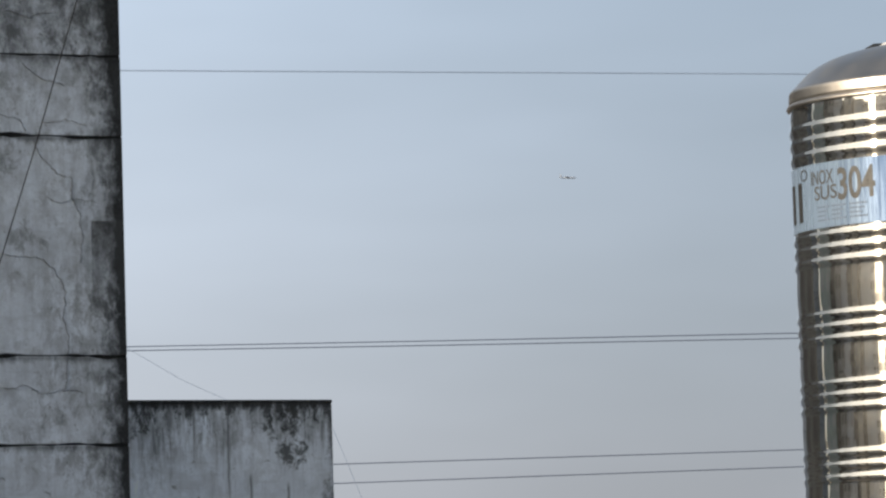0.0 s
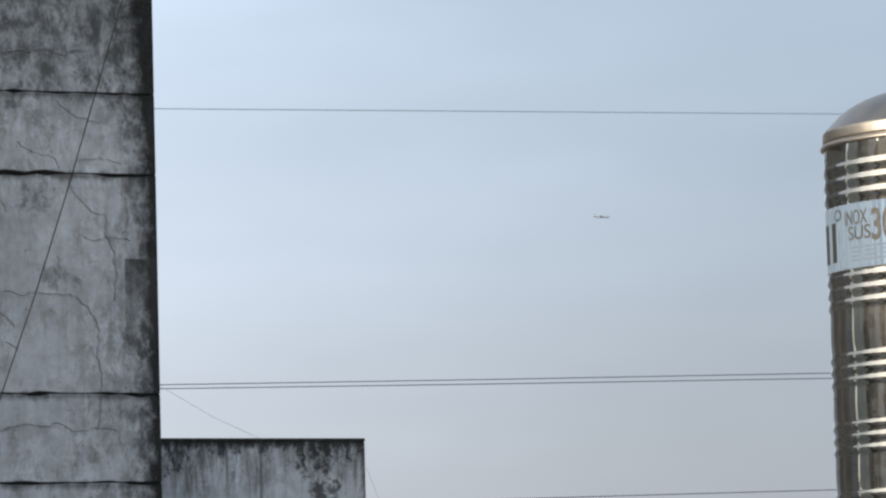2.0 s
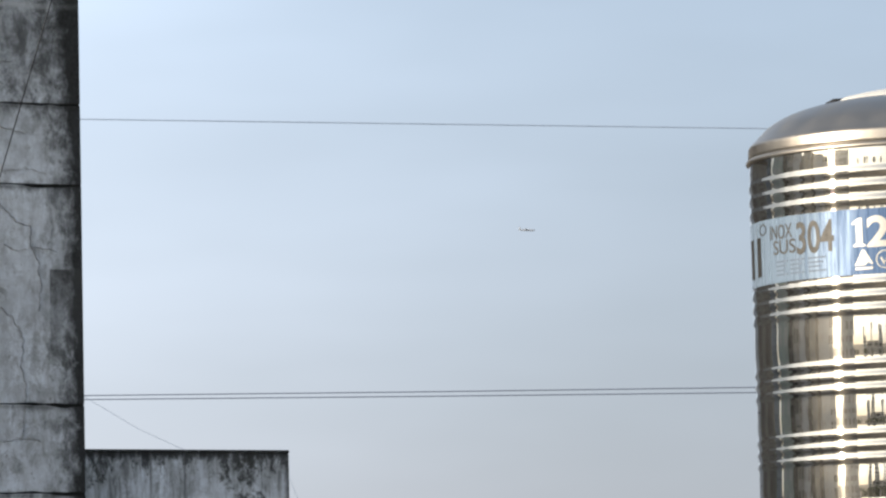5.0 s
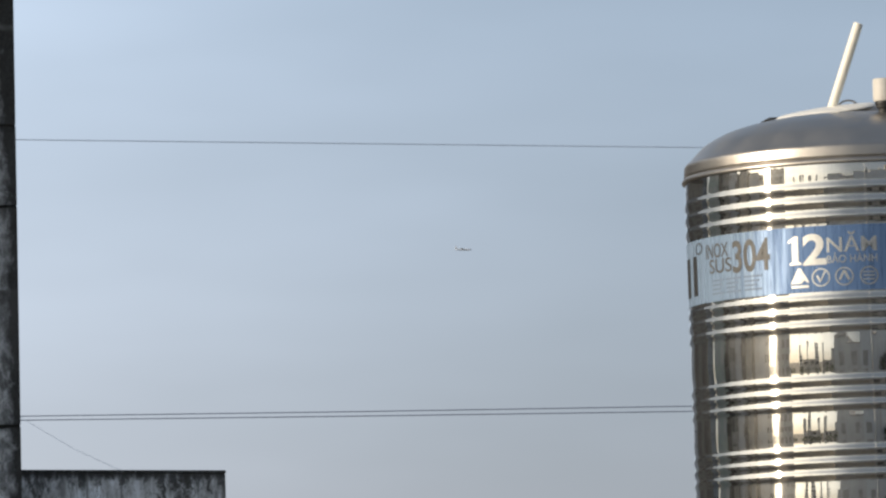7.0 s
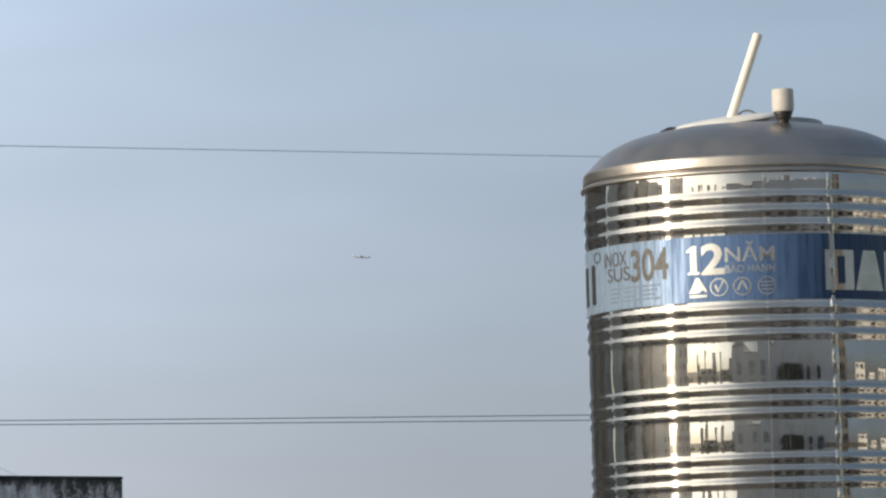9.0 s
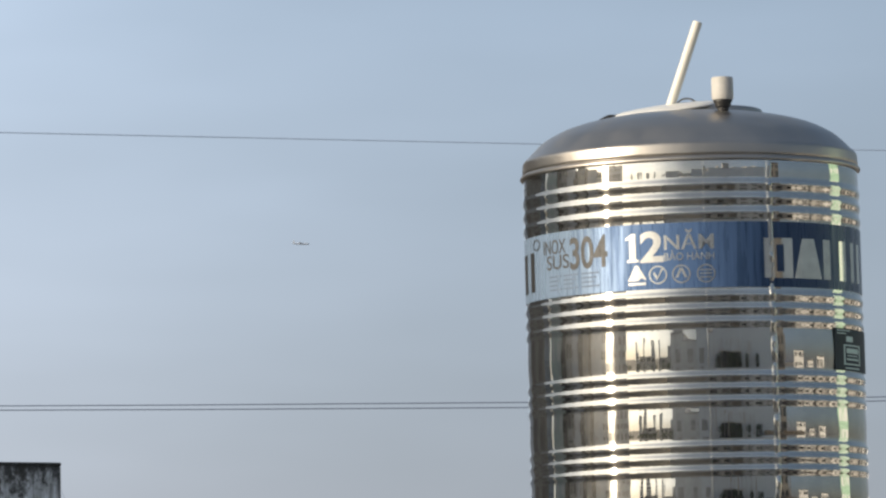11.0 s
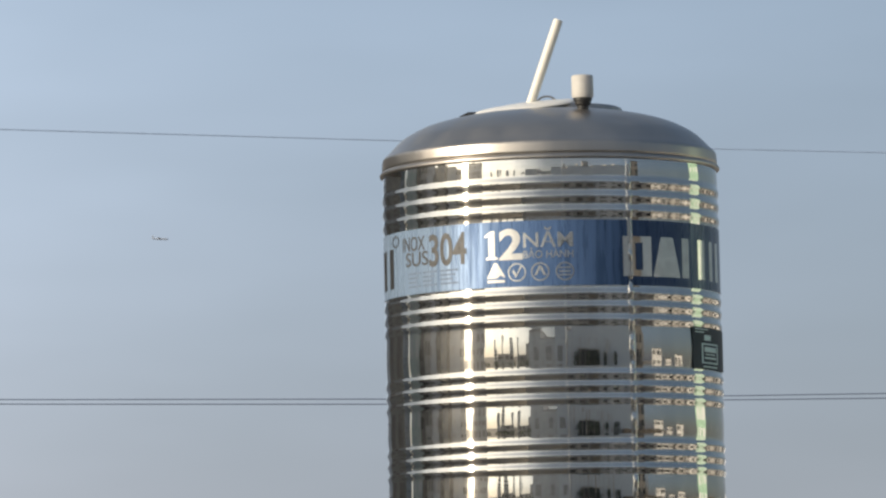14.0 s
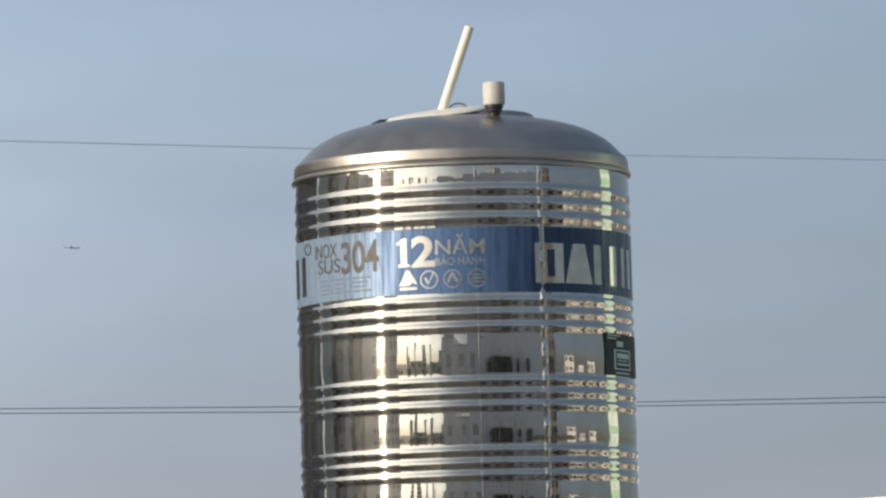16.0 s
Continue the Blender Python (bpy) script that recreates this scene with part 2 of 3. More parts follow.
def steel(name, base, rough, wave, glare=0.0):
    """Stainless sheet with slight upright waves; glare: share of the light that fine rubbing marks spread up and down."""
    n = Nodes(name)
    flutes = n.noise(n.coords((1, 1, 0.06)), 24.0, 3, 0.5)
    dents = n.noise(n.coords((1, 1, 0.8)), 9.0, 3, 0.5)
    h = n.node("ShaderNodeMath", 0, {"operation": "MULTIPLY_ADD"}, i0=dents, i1=1.0, i2=flutes)
    smear = n.noise(n.coords((2, 2, 0.5)), 6.0, 5, 0.6)
    c = n.mix(n.ramp(smear, 0.3, 0.7), (*[v * 0.9 for v in base], 1), (*base, 1))
    wavy = n.bump(h, 1.0, wave)
    n.done(Base_Color=c, Metallic=1.0, Roughness=n.ramp(smear, 0.3, 0.75, rough * 0.8, rough * 1.3), Normal=wavy)
    if glare:
        tang = n.node("ShaderNodeTangent", 0, {"direction_type": "RADIAL", "axis": "Z"})
        rub = n.t.nodes.new("ShaderNodeBsdfPrincipled")
        for key, v in (("Base Color", c), ("Metallic", 1.0), ("Roughness", 0.165), ("Anisotropic", 1.0), ("Anisotropic Rotation", 0.25), ("Tangent", tang), ("Normal", wavy)):
            n.put(rub.inputs[key], v)
        film = n.t.nodes.new("ShaderNodeBsdfPrincipled")      # thin dust on the polish
        for key, v in (("Base Color", c), ("Metallic", 1.0), ("Roughness", 0.5), ("Normal", wavy)):
            n.put(film.inputs[key], v)
        dusty = n.node("ShaderNodeMixShader", i0=n.ramp(smear, 0.35, 0.7, 0.02, 0.1), i1=n.bsdf.outputs[0], i2=film.outputs[0])
        both_ways = n.node("ShaderNodeMixShader", i0=glare, i1=dusty, i2=rub.outputs[0])
        n.t.links.new(both_ways, n.t.nodes["Material Output"].inputs[0])
    return n.mat


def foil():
    """Printed blue film with upright scuffs, half mirror, half print; sunlight is painted across it."""
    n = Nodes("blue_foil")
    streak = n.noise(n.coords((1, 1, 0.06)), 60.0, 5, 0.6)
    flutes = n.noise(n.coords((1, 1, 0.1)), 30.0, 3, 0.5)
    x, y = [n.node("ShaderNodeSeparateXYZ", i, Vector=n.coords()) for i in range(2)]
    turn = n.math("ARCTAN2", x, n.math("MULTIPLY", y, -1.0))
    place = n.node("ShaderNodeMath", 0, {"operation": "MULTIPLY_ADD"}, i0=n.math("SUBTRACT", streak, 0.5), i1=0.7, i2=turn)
    # Light put into the colour: pale on the sun's side, navy away from it.
    lit_ink = n.mix(n.ramp(place, -0.75, -0.32), (0.24, 0.33, 0.46, 1), (0.1, 0.175, 0.335, 1))
    lit_ink = n.mix(n.ramp(place, 0.05, 0.5), lit_ink, (0.022, 0.052, 0.115, 1))
    return n.done(Base_Color=lit_ink, Metallic=0.35, Roughness=n.ramp(streak, 0.35, 0.7, 0.36, 0.2), Normal=n.bump(flutes, 1.0, 0.003))


M_STEEL = steel("polished_steel", (0.56, 0.545, 0.51), 0.022, 0.00055, 0.1)
M_SATIN = steel("satin_steel", (0.43, 0.4, 0.365), 0.37, 0.00015)
M_SILVER = plain("silver_print", (0.72, 0.7, 0.66), 0.32, 0.9, 0.1, 60)
# Steel letters that mirror darker things; the dull tone is put into the colour.
M_DULLMIRROR = plain("faded_silver_print", (0.6, 0.6, 0.58), 0.25, 0.9, 0.2, 25)
# Matt dark paint for steel letters, standing in for the dark houses they mirror.
M_DARKMIRROR = plain("worn_print", (0.06, 0.06, 0.06), 0.5, 0.0, 0.4, 45)
M_BARE = plain("bare_label_steel", (0.6, 0.575, 0.53), 0.1, 1.0, 0.12, 30)
M_DULL = plain("dull_grey_print", (0.13, 0.17, 0.24), 0.65, 0.0, 0.12, 60)
M_LIDSTEEL = plain("worn_lid_metal", (0.85, 0.82, 0.75), 0.42, 0.25, 0.1, 12)
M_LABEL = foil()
M_STICKER = plain("dark_sticker", (0.006, 0.02, 0.03), 0.6, 0, 0.15, 30)
M_PRINT = plain("pale_print", (0.55, 0.7, 0.64), 0.5, 0, 0.1, 40)
M_PVC = plain("cream_plastic", (0.74, 0.71, 0.62), 0.45, 0, 0.06, 20)
M_CAP = plain("dusty_cream_plastic", (0.48, 0.465, 0.435), 0.6, 0, 0.12, 30)
M_DARKFIT = plain("black_plastic", (0.022, 0.022, 0.022), 0.5, 0, 0.2, 20)
M_WIRE = plain("cable_sheath", (0.014, 0.015, 0.018), 0.95, 0, 0.2, 5)
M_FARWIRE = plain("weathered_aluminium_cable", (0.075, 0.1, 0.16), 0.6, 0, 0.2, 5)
# Cable colour made paler and bluer to imitate haze in front of it.
M_HAZEWIRE = plain("haze_tinted_cable", (0.23, 0.3, 0.43), 0.85, 0, 0.1, 5)
M_WALL = concrete("stained_render", edge_x=0.0, base=0.8)
M_JOINT = plain("sooty_joint", (0.018, 0.018, 0.018), 0.95, 0, 0.4, 20)
M_BLOCK = concrete("streaked_render", top_z=11.46, base=0.86, blots=0.22)
M_CRACK = plain("crack_dirt", (0.29, 0.29, 0.3), 0.95, 0, 0.4, 30)
M_GROUND = plain("dusty_ground", (0.24, 0.215, 0.18), 0.95, 0, 0.4, 0.2)
M_ROOF = plain("weathered_roof", (0.09, 0.075, 0.06), 0.9, 0, 0.35, 1.2)
M_WHITE = plain("white_paint", (0.82, 0.83, 0.85), 0.7, 0, 0.05, 2)
M_BEIGE = plain("beige_paint", (0.64, 0.58, 0.5), 0.85, 0, 0.15, 0.8)
M_GREYP = plain("grey_paint", (0.77, 0.76, 0.74), 0.85, 0, 0.15, 0.8)
M_GREENP = plain("pale_green_paint", (0.6, 0.68, 0.62), 0.85, 0, 0.15, 0.8)
M_BROWN = plain("brown_render", (0.5, 0.48, 0.455), 0.9, 0, 0.25, 0.8)
M_SOOTY = plain("sooty_render", (0.18, 0.168, 0.155), 0.9, 0, 0.3, 0.8)
M_UMBER = plain("umber_render", (0.27, 0.258, 0.24), 0.9, 0, 0.25, 1.2)
M_CREAM = plain("cream_paint", (0.68, 0.61, 0.51), 0.85, 0, 0.12, 0.8)
M_NET = plain("green_netting", (0.4, 0.63, 0.47), 0.8, 0, 0.3, 1.5)
M_GLASS = plain("dark_window_glass", (0.02, 0.025, 0.03), 0.12, 0, 0.2, 2)
M_LEAF = plain("dull_foliage", (0.05, 0.07, 0.03), 0.8, 0, 0.4, 1.0)
# Distance haze is mixed into the aircraft's skin colour.
M_PLANE = plain("haze_tinted_aircraft_skin", (0.44, 0.5, 0.6), 0.95, 0, 0.05, 0.5)


# ---- mesh helpers ----
def mesh_of(bm, name, mat, smooth=None):
    me = bpy.data.meshes.new(name)
    bm.normal_update()
    if smooth is not None:
        for f in bm.faces:
            f.smooth = True
        for e in bm.edges:
            if len(e.link_faces) == 2 and e.calc_face_angle(0) > radians(smooth):
                e.smooth = False
    bm.to_mesh(me)
    bm.free()
    me.materials.append(mat)
    return me


def part(name, bm, material, parent, label="", smooth=None):
    ob = new(name, mesh_of(bm, name, material, smooth))
    ob.parent = parent
    if label:
        ob["label"] = label
    return ob


def thing(name, m, label, category, group="", kind=""):
    ob = new(name)
    ob.matrix_world = m
    ob.empty_display_size = 0.1
    return tagged(ob, label, category, group, kind)


def box(bm, x0, x1, y0, y1, z0, z1, bevel=0.0):
    out = bmesh.ops.create_cube(bm, size=1, matrix=Matrix.LocRotScale(((x0 + x1) / 2, (y0 + y1) / 2, (z0 + z1) / 2), None, (x1 - x0, y1 - y0, z1 - z0)))
    if bevel:
        edges = {e for v in out["verts"] for e in v.link_edges}
        bmesh.ops.bevel(bm, geom=list(edges), offset=bevel, segments=1, affect="EDGES")
    return bm


def boxed(*a, bevel=0.0):
    return box(bmesh.new(), *a, bevel=bevel)


def lathe(bm, profile, seg=64, closed=True, centre=(0, 0)):
    """Turns (r, z) pairs, from top to bottom, about the z axis."""
    rings = []
    for r, z in profile:
        rings.append([bm.verts.new((centre[0] + r * math.sin(2 * math.pi * i / seg), centre[1] - r * math.cos(2 * math.pi * i / seg), z)) for i in range(seg)])
    for a, b in zip(rings, rings[1:]):
        for i in range(seg):
            bm.faces.new((a[i], b[i], b[(i + 1) % seg], a[(i + 1) % seg]))
    if closed:
        bm.faces.new(rings[0])
        bm.faces.new(rings[-1][::-1])
    return bm


def tube(bm, points, radius, seg=8):
    """A round bar along points."""
    rings = []
    pts = [Vector(p) for p in points]
    for i, p in enumerate(pts):
        d = (pts[min(i + 1, len(pts) - 1)] - pts[max(i - 1, 0)]).normalized()
        u = d.orthogonal().normalized() if i == 0 else (u - d * u.dot(d)).normalized()
        v = d.cross(u)
        rings.append([bm.verts.new(p + radius * (u * math.cos(2 * math.pi * k / seg) + v * math.sin(2 * math.pi * k / seg))) for k in range(seg)])
    for a, b in zip(rings, rings[1:]):
        for k in range(seg):
            bm.faces.new((a[k], a[(k + 1) % seg], b[(k + 1) % seg], b[k]))
    bm.faces.new(rings[0][::-1])
    bm.faces.new(rings[-1])
    return bm


# ---- ground ----
bm = bmesh.new()
bmesh.ops.create_grid(bm, x_segments=8, y_segments=8, size=4500)
tagged(new("ground", mesh_of(bm, "ground", M_GROUND)), "dusty brown town ground reaching to the horizon", "ground", kind="structure")

# ---- the water tank ----
R0 = 0.472
tank = thing("water_tank", pose(1.495, 15.003, 10.683, 0.6, -0.45, -5.69),
             "ribbed stainless steel rooftop water tank with a blue label band", "water tank")
# ribbed groups (top, bottom); between them lie slightly bulging panels
RIBS = [(-0.053, -0.171), (-0.361, -0.469), (-0.582, -0.684), (-0.773, -0.874), (-0.966, -1.068), (-1.16, -1.262)]
LABEL = (-0.177, -0.357)


def wall_radius(z):
    for top, bottom in RIBS:
        if bottom <= z <= top:
            s = (top - z) / (top - bottom)
            return R0 + 0.0034 * (1 - math.cos(2 * math.pi * 3 * s)) / 2
    if LABEL[1] - 0.004 <= z <= LABEL[0] + 0.006:
        return R0
    edges = [-0.004] + [e for g in RIBS for e in g] + [-1.4]
    for top, bottom in zip(edges[::2], edges[1::2]):
        if bottom <= z <= top:
            s = (top - z) / (top - bottom)
            lean = 0.042 * max(0.0, z + 0.053)      # the topmost strip leans inwards
            return R0 + 0.0016 * math.sin(math.pi * s) * (top - bottom) / 0.1 - lean
    return R0


def wall_steps():
    zs = [-0.004]
    while zs[-1] > -1.4:
        zs.append(zs[-1] - (0.0025 if any(b - 0.002 <= zs[-1] <= t + 0.002 for t, b in RIBS) else 0.008))
    return zs


STEPS = wall_steps()
bm = bmesh.new()
lathe(bm, [(wall_radius(z), z) for z in STEPS] + [(R0 - 0.03, -1.43), (R0 - 0.12, -1.45)], 160)
part("shell", bm, M_STEEL, tank, "mirror-polished ribbed steel shell", 60)
DOME = [(0.0, 0.176), (0.1, 0.173), (0.2, 0.164), (0.26, 0.154), (0.3, 0.1455), (0.34, 0.134), (0.37, 0.122), (0.4, 0.106), (0.42, 0.092), (0.44, 0.073),
        (0.455, 0.0575), (0.4655, 0.0475), (0.4705, 0.041), (0.4722, 0.031), (0.4735, 0.013), (0.4715, 0.009), (0.4745, 0.006), (0.4785, 0.003), (0.48, -0.001), (0.479, -0.005), (0.474, -0.0065), (0.468, -0.006)]
bm = bmesh.new()
curve = []
for i in range(len(DOME) - 8):
    p0, p1, p2, p3 = [np.array(DOME[min(max(k, 0), len(DOME) - 8)]) for k in range(i - 1, i + 3)]
    curve += [tuple(0.5 * (2 * p1 + (p2 - p0) * t + (2 * p0 - 5 * p1 + 4 * p2 - p3) * t * t + (3 * p1 - p0 - 3 * p2 + p3) * t ** 3)) for t in (0, 0.25, 0.5, 0.75)]
lathe(bm, [(max(r, 0.001), z) for r, z in curve + DOME[-8:]], 128)
for v in bm.verts:      # a shallow dent
    away = (v.co - Vector((0.2, -0.352, 0.112))).length
    if away < 0.045:
        v.co.z -= 0.003 * (1 + math.cos(math.pi * away / 0.045)) / 2
part("dome", bm, M_SATIN, tank, "satin steel domed top with a rolled lip", 50)
bm = bmesh.new()
lathe(bm, [(0.152, 0.184), (0.162, 0.1835), (0.168, 0.1805), (0.171, 0.175), (0.172, 0.145), (0.147, 0.145), (0.147, 0.181)], 96, False, (0.04, 0.035))
part("manhole_collar", bm, M_SATIN, tank, "", 50)
bm = bmesh.new()
lathe(bm, [(0.001, 0.012), (0.04, 0.011), (0.09, 0.0085), (0.125, 0.0055), (0.14, 0.002), (0.146, -0.003), (0.143, -0.007)], 96)
bmesh.ops.transform(bm, matrix=pose(-0.062, -0.06, 0.1835, 8, -6.0, 0), verts=bm.verts)
lid = part("lid", bm, M_LIDSTEEL, tank, "loose steel lid lying askew in its collar", 50)
bm = bmesh.new()
tube(bm, [(0.028 * math.cos(a) - 0.003, -0.05, 0.19 + 0.022 * math.sin(a)) for a in np.linspace(0, math.pi, 13)], 0.0028)
part("lid_handle", bm, M_SATIN, lid, "", 60)
bm = bmesh.new()
lathe(bm, [(0.0132, 0.0), (0.0132, -0.29), (0.0108, -0.29), (0.0108, -0.002)], 24, False)
bm.faces.ensure_lookup_table()
ring_out, ring_in = [v for v in bm.verts if v.co.z == 0.0], [v for v in bm.verts if abs(v.co.z + 0.002) < 1e-6]
for k in range(24):      # the cut end, and the hollow behind it
    bm.faces.new((ring_in[k], ring_out[k], ring_out[(k + 1) % 24], ring_in[(k + 1) % 24]))
lean = (Vector((0.035, -0.06, 0.426)) - Vector((-0.062, -0.07, 0.152))).normalized()
bmesh.ops.transform(bm, matrix=Matrix.Translation((0.035, -0.06, 0.426)) @ Vector((0, 0, 1)).rotation_difference(lean).to_matrix().to_4x4(), verts=bm.verts)
part("overflow_pipe", bm, M_PVC, tank, "slanting cream plastic pipe stuck through the lid", 40)
VX, VY = 0.097, -0.255
vent = part("vent_neck", lathe(bmesh.new(), [(0.015, 0.1795), (0.026, 0.1815), (0.026, 0.1745), (0.023, 0.1715), (0.022, 0.1635), (0.016, 0.1585), (0.015, 0.1455), (0.0135, 0.1415), (0.0135, 0.1255)], 24, True, (VX, VY)),
            M_DARKFIT, tank, "black threaded vent fitting", 40)
part("vent_cap", lathe(bmesh.new(), [(0.02, 0.245), (0.028, 0.244), (0.03, 0.2415), (0.0305, 0.1875), (0.0285, 0.1815), (0.02, 0.1805)], 32, True, (VX, VY)), M_CAP, vent, "dusty cream plastic vent cap", 40)
part("vent_nut", lathe(bmesh.new(), [(0.014, 0.1455), (0.0175, 0.1445), (0.0175, 0.1405), (0.014, 0.1355)], 6, True, (VX, VY)), M_PVC, vent, "")
bm = bmesh.new()
box(bm, -0.24, -0.21, -0.03, 0.0, 0.163, 0.171, 0.003)
tube(bm, [(-0.25, -0.015, 0.162), (-0.225, -0.015, 0.174), (-0.2, -0.015, 0.174)], 0.003)
part("lid_clasp", bm, M_DARKFIT, tank, "small rusty clasp at the collar")
# Welded seam at 27; the thin strip at 4.2 imitates a mirrored house edge.
for ang, wide in ((4.2, 0.001), (27.0, 0.008)):
    bm = bmesh.new()
    prev = None
    for z in STEPS:
        if z < -1.39:
            break
        ring = []
        for k in range(7):
            a = math.pi * k / 6
            phi = radians(ang) - wide * (math.cos(a) + 0.5 * noise.noise((0, ang, z * 22))) / R0
            r = wall_radius(z) + 0.0004 + wide * 0.5 * math.sin(a) * (0.6 + 1.2 * noise.noise((ang, 0, z * 42)))
            ring.append(bm.verts.new((r * math.sin(phi), -r * math.cos(phi), z)))
        if prev:
            for k in range(6):
                bm.faces.new((prev[k], ring[k], ring[k + 1], prev[k + 1]))
        prev = ring
    part("upright_strip", bm, M_STEEL, tank, "raised upright strip, welded seam on the right, mirrored edge at the middle", 80)


# label band and what is printed on it, laid round the shell
def wrap(bm, radius, thick):
    """Bends a flat mesh in x (arc) and y (height) round the tank."""
    xs = [v.co.x for v in bm.verts]
    x = math.floor(min(xs) / 0.006) * 0.006
    while x < max(xs):
        bmesh.ops.bisect_plane(bm, geom=bm.verts[:] + bm.edges[:] + bm.faces[:], plane_co=(x, 0, 0), plane_no=(1, 0, 0))
        x += 0.006
    bmesh.ops.recalc_face_normals(bm, faces=bm.faces)
    rim = [f for f in bm.faces]
    if rim and sum(f.normal.z for f in rim) < 0:
        bmesh.ops.reverse_faces(bm, faces=rim)
    out = bmesh.ops.extrude_face_region(bm, geom=bm.faces[:])
    for v in [g for g in out["geom"] if isinstance(g, bmesh.types.BMVert)]:
        v.co.z += thick
    for v in bm.verts:
        phi, r = v.co.x / R0, radius + v.co.z
        v.co = (r * math.sin(phi), -r * math.cos(phi), v.co.y)
    return bm


def flat(bm, points):
    bm.faces.new([bm.verts.new((x, y, 0)) for x, y in points])
    return bm


def arc_of(deg):
    return radians(deg) * R0


def text_mesh(words, size, bold=0.0):
    cu = bpy.data.curves.new("words", "FONT")
    cu.body, cu.size, cu.align_x, cu.offset = words, size, "LEFT", bold
    ob = bpy.data.objects.new("words", cu)
    scene.collection.objects.link(ob)
    bpy.context.view_layer.update()
    me = bpy.data.meshes.new_from_object(ob.evaluated_get(bpy.context.evaluated_depsgraph_get()))
    bm = bmesh.new()
    bm.from_mesh(me)
    bpy.data.objects.remove(ob)
    bpy.data.meshes.remove(me)
    bmesh.ops.remove_doubles(bm, verts=bm.verts, dist=1e-6)
    return bm


def lettering(words, deg0, deg1, z0, z1, label, bold=0.0):
    """Words set between two angles, with capitals from z0 up to z1."""
    bm = text_mesh(words, 1.0, bold)
    xs = [v.co.x for v in bm.verts]
    ref = text_mesh("H", 1.0)
    cap = max(v.co.y for v in ref.verts)
    ref.free()
    sx = (arc_of(deg1) - arc_of(deg0)) / (max(xs) - min(xs))
    x0 = min(xs)
    for v in bm.verts:
        v.co = (arc_of(deg0) + (v.co.x - x0) * sx, z0 + v.co.y / cap * (z1 - z0), 0)
    return part("lettering", wrap(bm, R0 + 0.0016, 0.0006), M_DARKMIRROR if label.startswith("worn") else M_DULLMIRROR if label.startswith("faded") else M_SILVER, band, label, 40)


bm = bmesh.new()
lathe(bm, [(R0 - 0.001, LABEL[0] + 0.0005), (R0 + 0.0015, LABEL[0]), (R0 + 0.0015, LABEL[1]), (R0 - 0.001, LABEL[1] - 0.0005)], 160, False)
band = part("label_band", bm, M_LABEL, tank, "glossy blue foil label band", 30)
lettering("INOX", -60.5, -47.5, -0.236, -0.198, "worn grey letters on the blue film", 0.008)
lettering("SUS", -58.5, -46, -0.279, -0.241, "worn grey letters on the blue film", 0.008)
lettering("304", -45.5, -29.5, -0.284, -0.201, "worn brown-grey numerals on the blue film", 0.02)
lettering("2", -17.6, -9.6, -0.28, -0.202, "bright silver numeral", 0.03)
c, bm = arc_of(-20.2), bmesh.new()
flat(bm, [(c - 0.009, -0.272), (c + 0.009, -0.272), (c + 0.009, -0.202), (c - 0.002, -0.202), (c - 0.02, -0.214), (c - 0.02, -0.22), (c - 0.009, -0.217)])
flat(bm, [(c - 0.017, -0.2805), (c + 0.017, -0.2805), (c + 0.017, -0.275), (c + 0.009, -0.272), (c - 0.009, -0.272), (c - 0.017, -0.275)])
part("lettering", wrap(bm, R0 + 0.0016, 0.0006), M_SILVER, band, "bright silver numeral one", 40)
lettering("N\u0102M", -9.4, 7.2, -0.25, -0.211, "faded silver letters", 0.014)
lettering("B\u1ea2O H\u00c0NH", -9.4, 7.2, -0.28, -0.26, "faded silver letters", 0.006)


def bar(d0, d1, z0, z1, name="print_bar", mat=M_STEEL, parent=None, lift=0.0016):
    bm = bmesh.new()
    flat(bm, [(arc_of(d0), z0), (arc_of(d1), z0), (arc_of(d1), z1), (arc_of(d0), z1)])
    return part(name, wrap(bm, R0 + lift, 0.0006), mat, parent or band)


def brand_block(d0, d1, slope=0.0, hole=()):
    """One plain block of the brand mark; slope narrows its top, hole opens a part of it (left, right, low, high)."""
    a, b, z0, z1, bm = arc_of(d0), arc_of(d1), -0.332, -0.222, bmesh.new()
    w, h = b - a, z1 - z0

    def edge(v, side):
        """How far the outline lies from the block's left at the height v."""
        return 1 - slope * v if side else slope * v

    rows = sorted({0.0, 1.0, *hole[2:]})
    for lo, hi in zip(rows, rows[1:]):
        gaps = [(hole[0], hole[1])] if hole and hole[2] <= lo and hi <= hole[3] else []
        for k in range(len(gaps) + 1):
            left = [edge(v, 0) if k == 0 else gaps[0][1] for v in (lo, hi)]
            right = [edge(v, 1) if k == len(gaps) else gaps[0][0] for v in (lo, hi)]
            flat(bm, [(a + w * left[0], z0 + h * lo), (a + w * right[0], z0 + h * lo), (a + w * right[1], z0 + h * hi), (a + w * left[1], z0 + h * hi)])
    bmesh.ops.remove_doubles(bm, verts=bm.verts, dist=1e-5)
    # Left blocks are painted black for the shaded wall their steel mirrors.
    part("brand_block", wrap(bm, R0 + 0.0016, 0.0006), M_BARE if d0 > 0 else M_DARKFIT, band, "", 40)


# the brand mark, as plain blocks
brand_block(-83.5, -77.0)
brand_block(-72.4, -68.4)
brand_block(24.4, 35.4, 0, (0.42, 0.68, 0.16, 0.84))
brand_block(36, 48.4, 0.28)
brand_block(49.4, 53.2)
brand_block(58.8, 63.4)
brand_block(67.6, 70.6)
brand_block(74, 77.5)
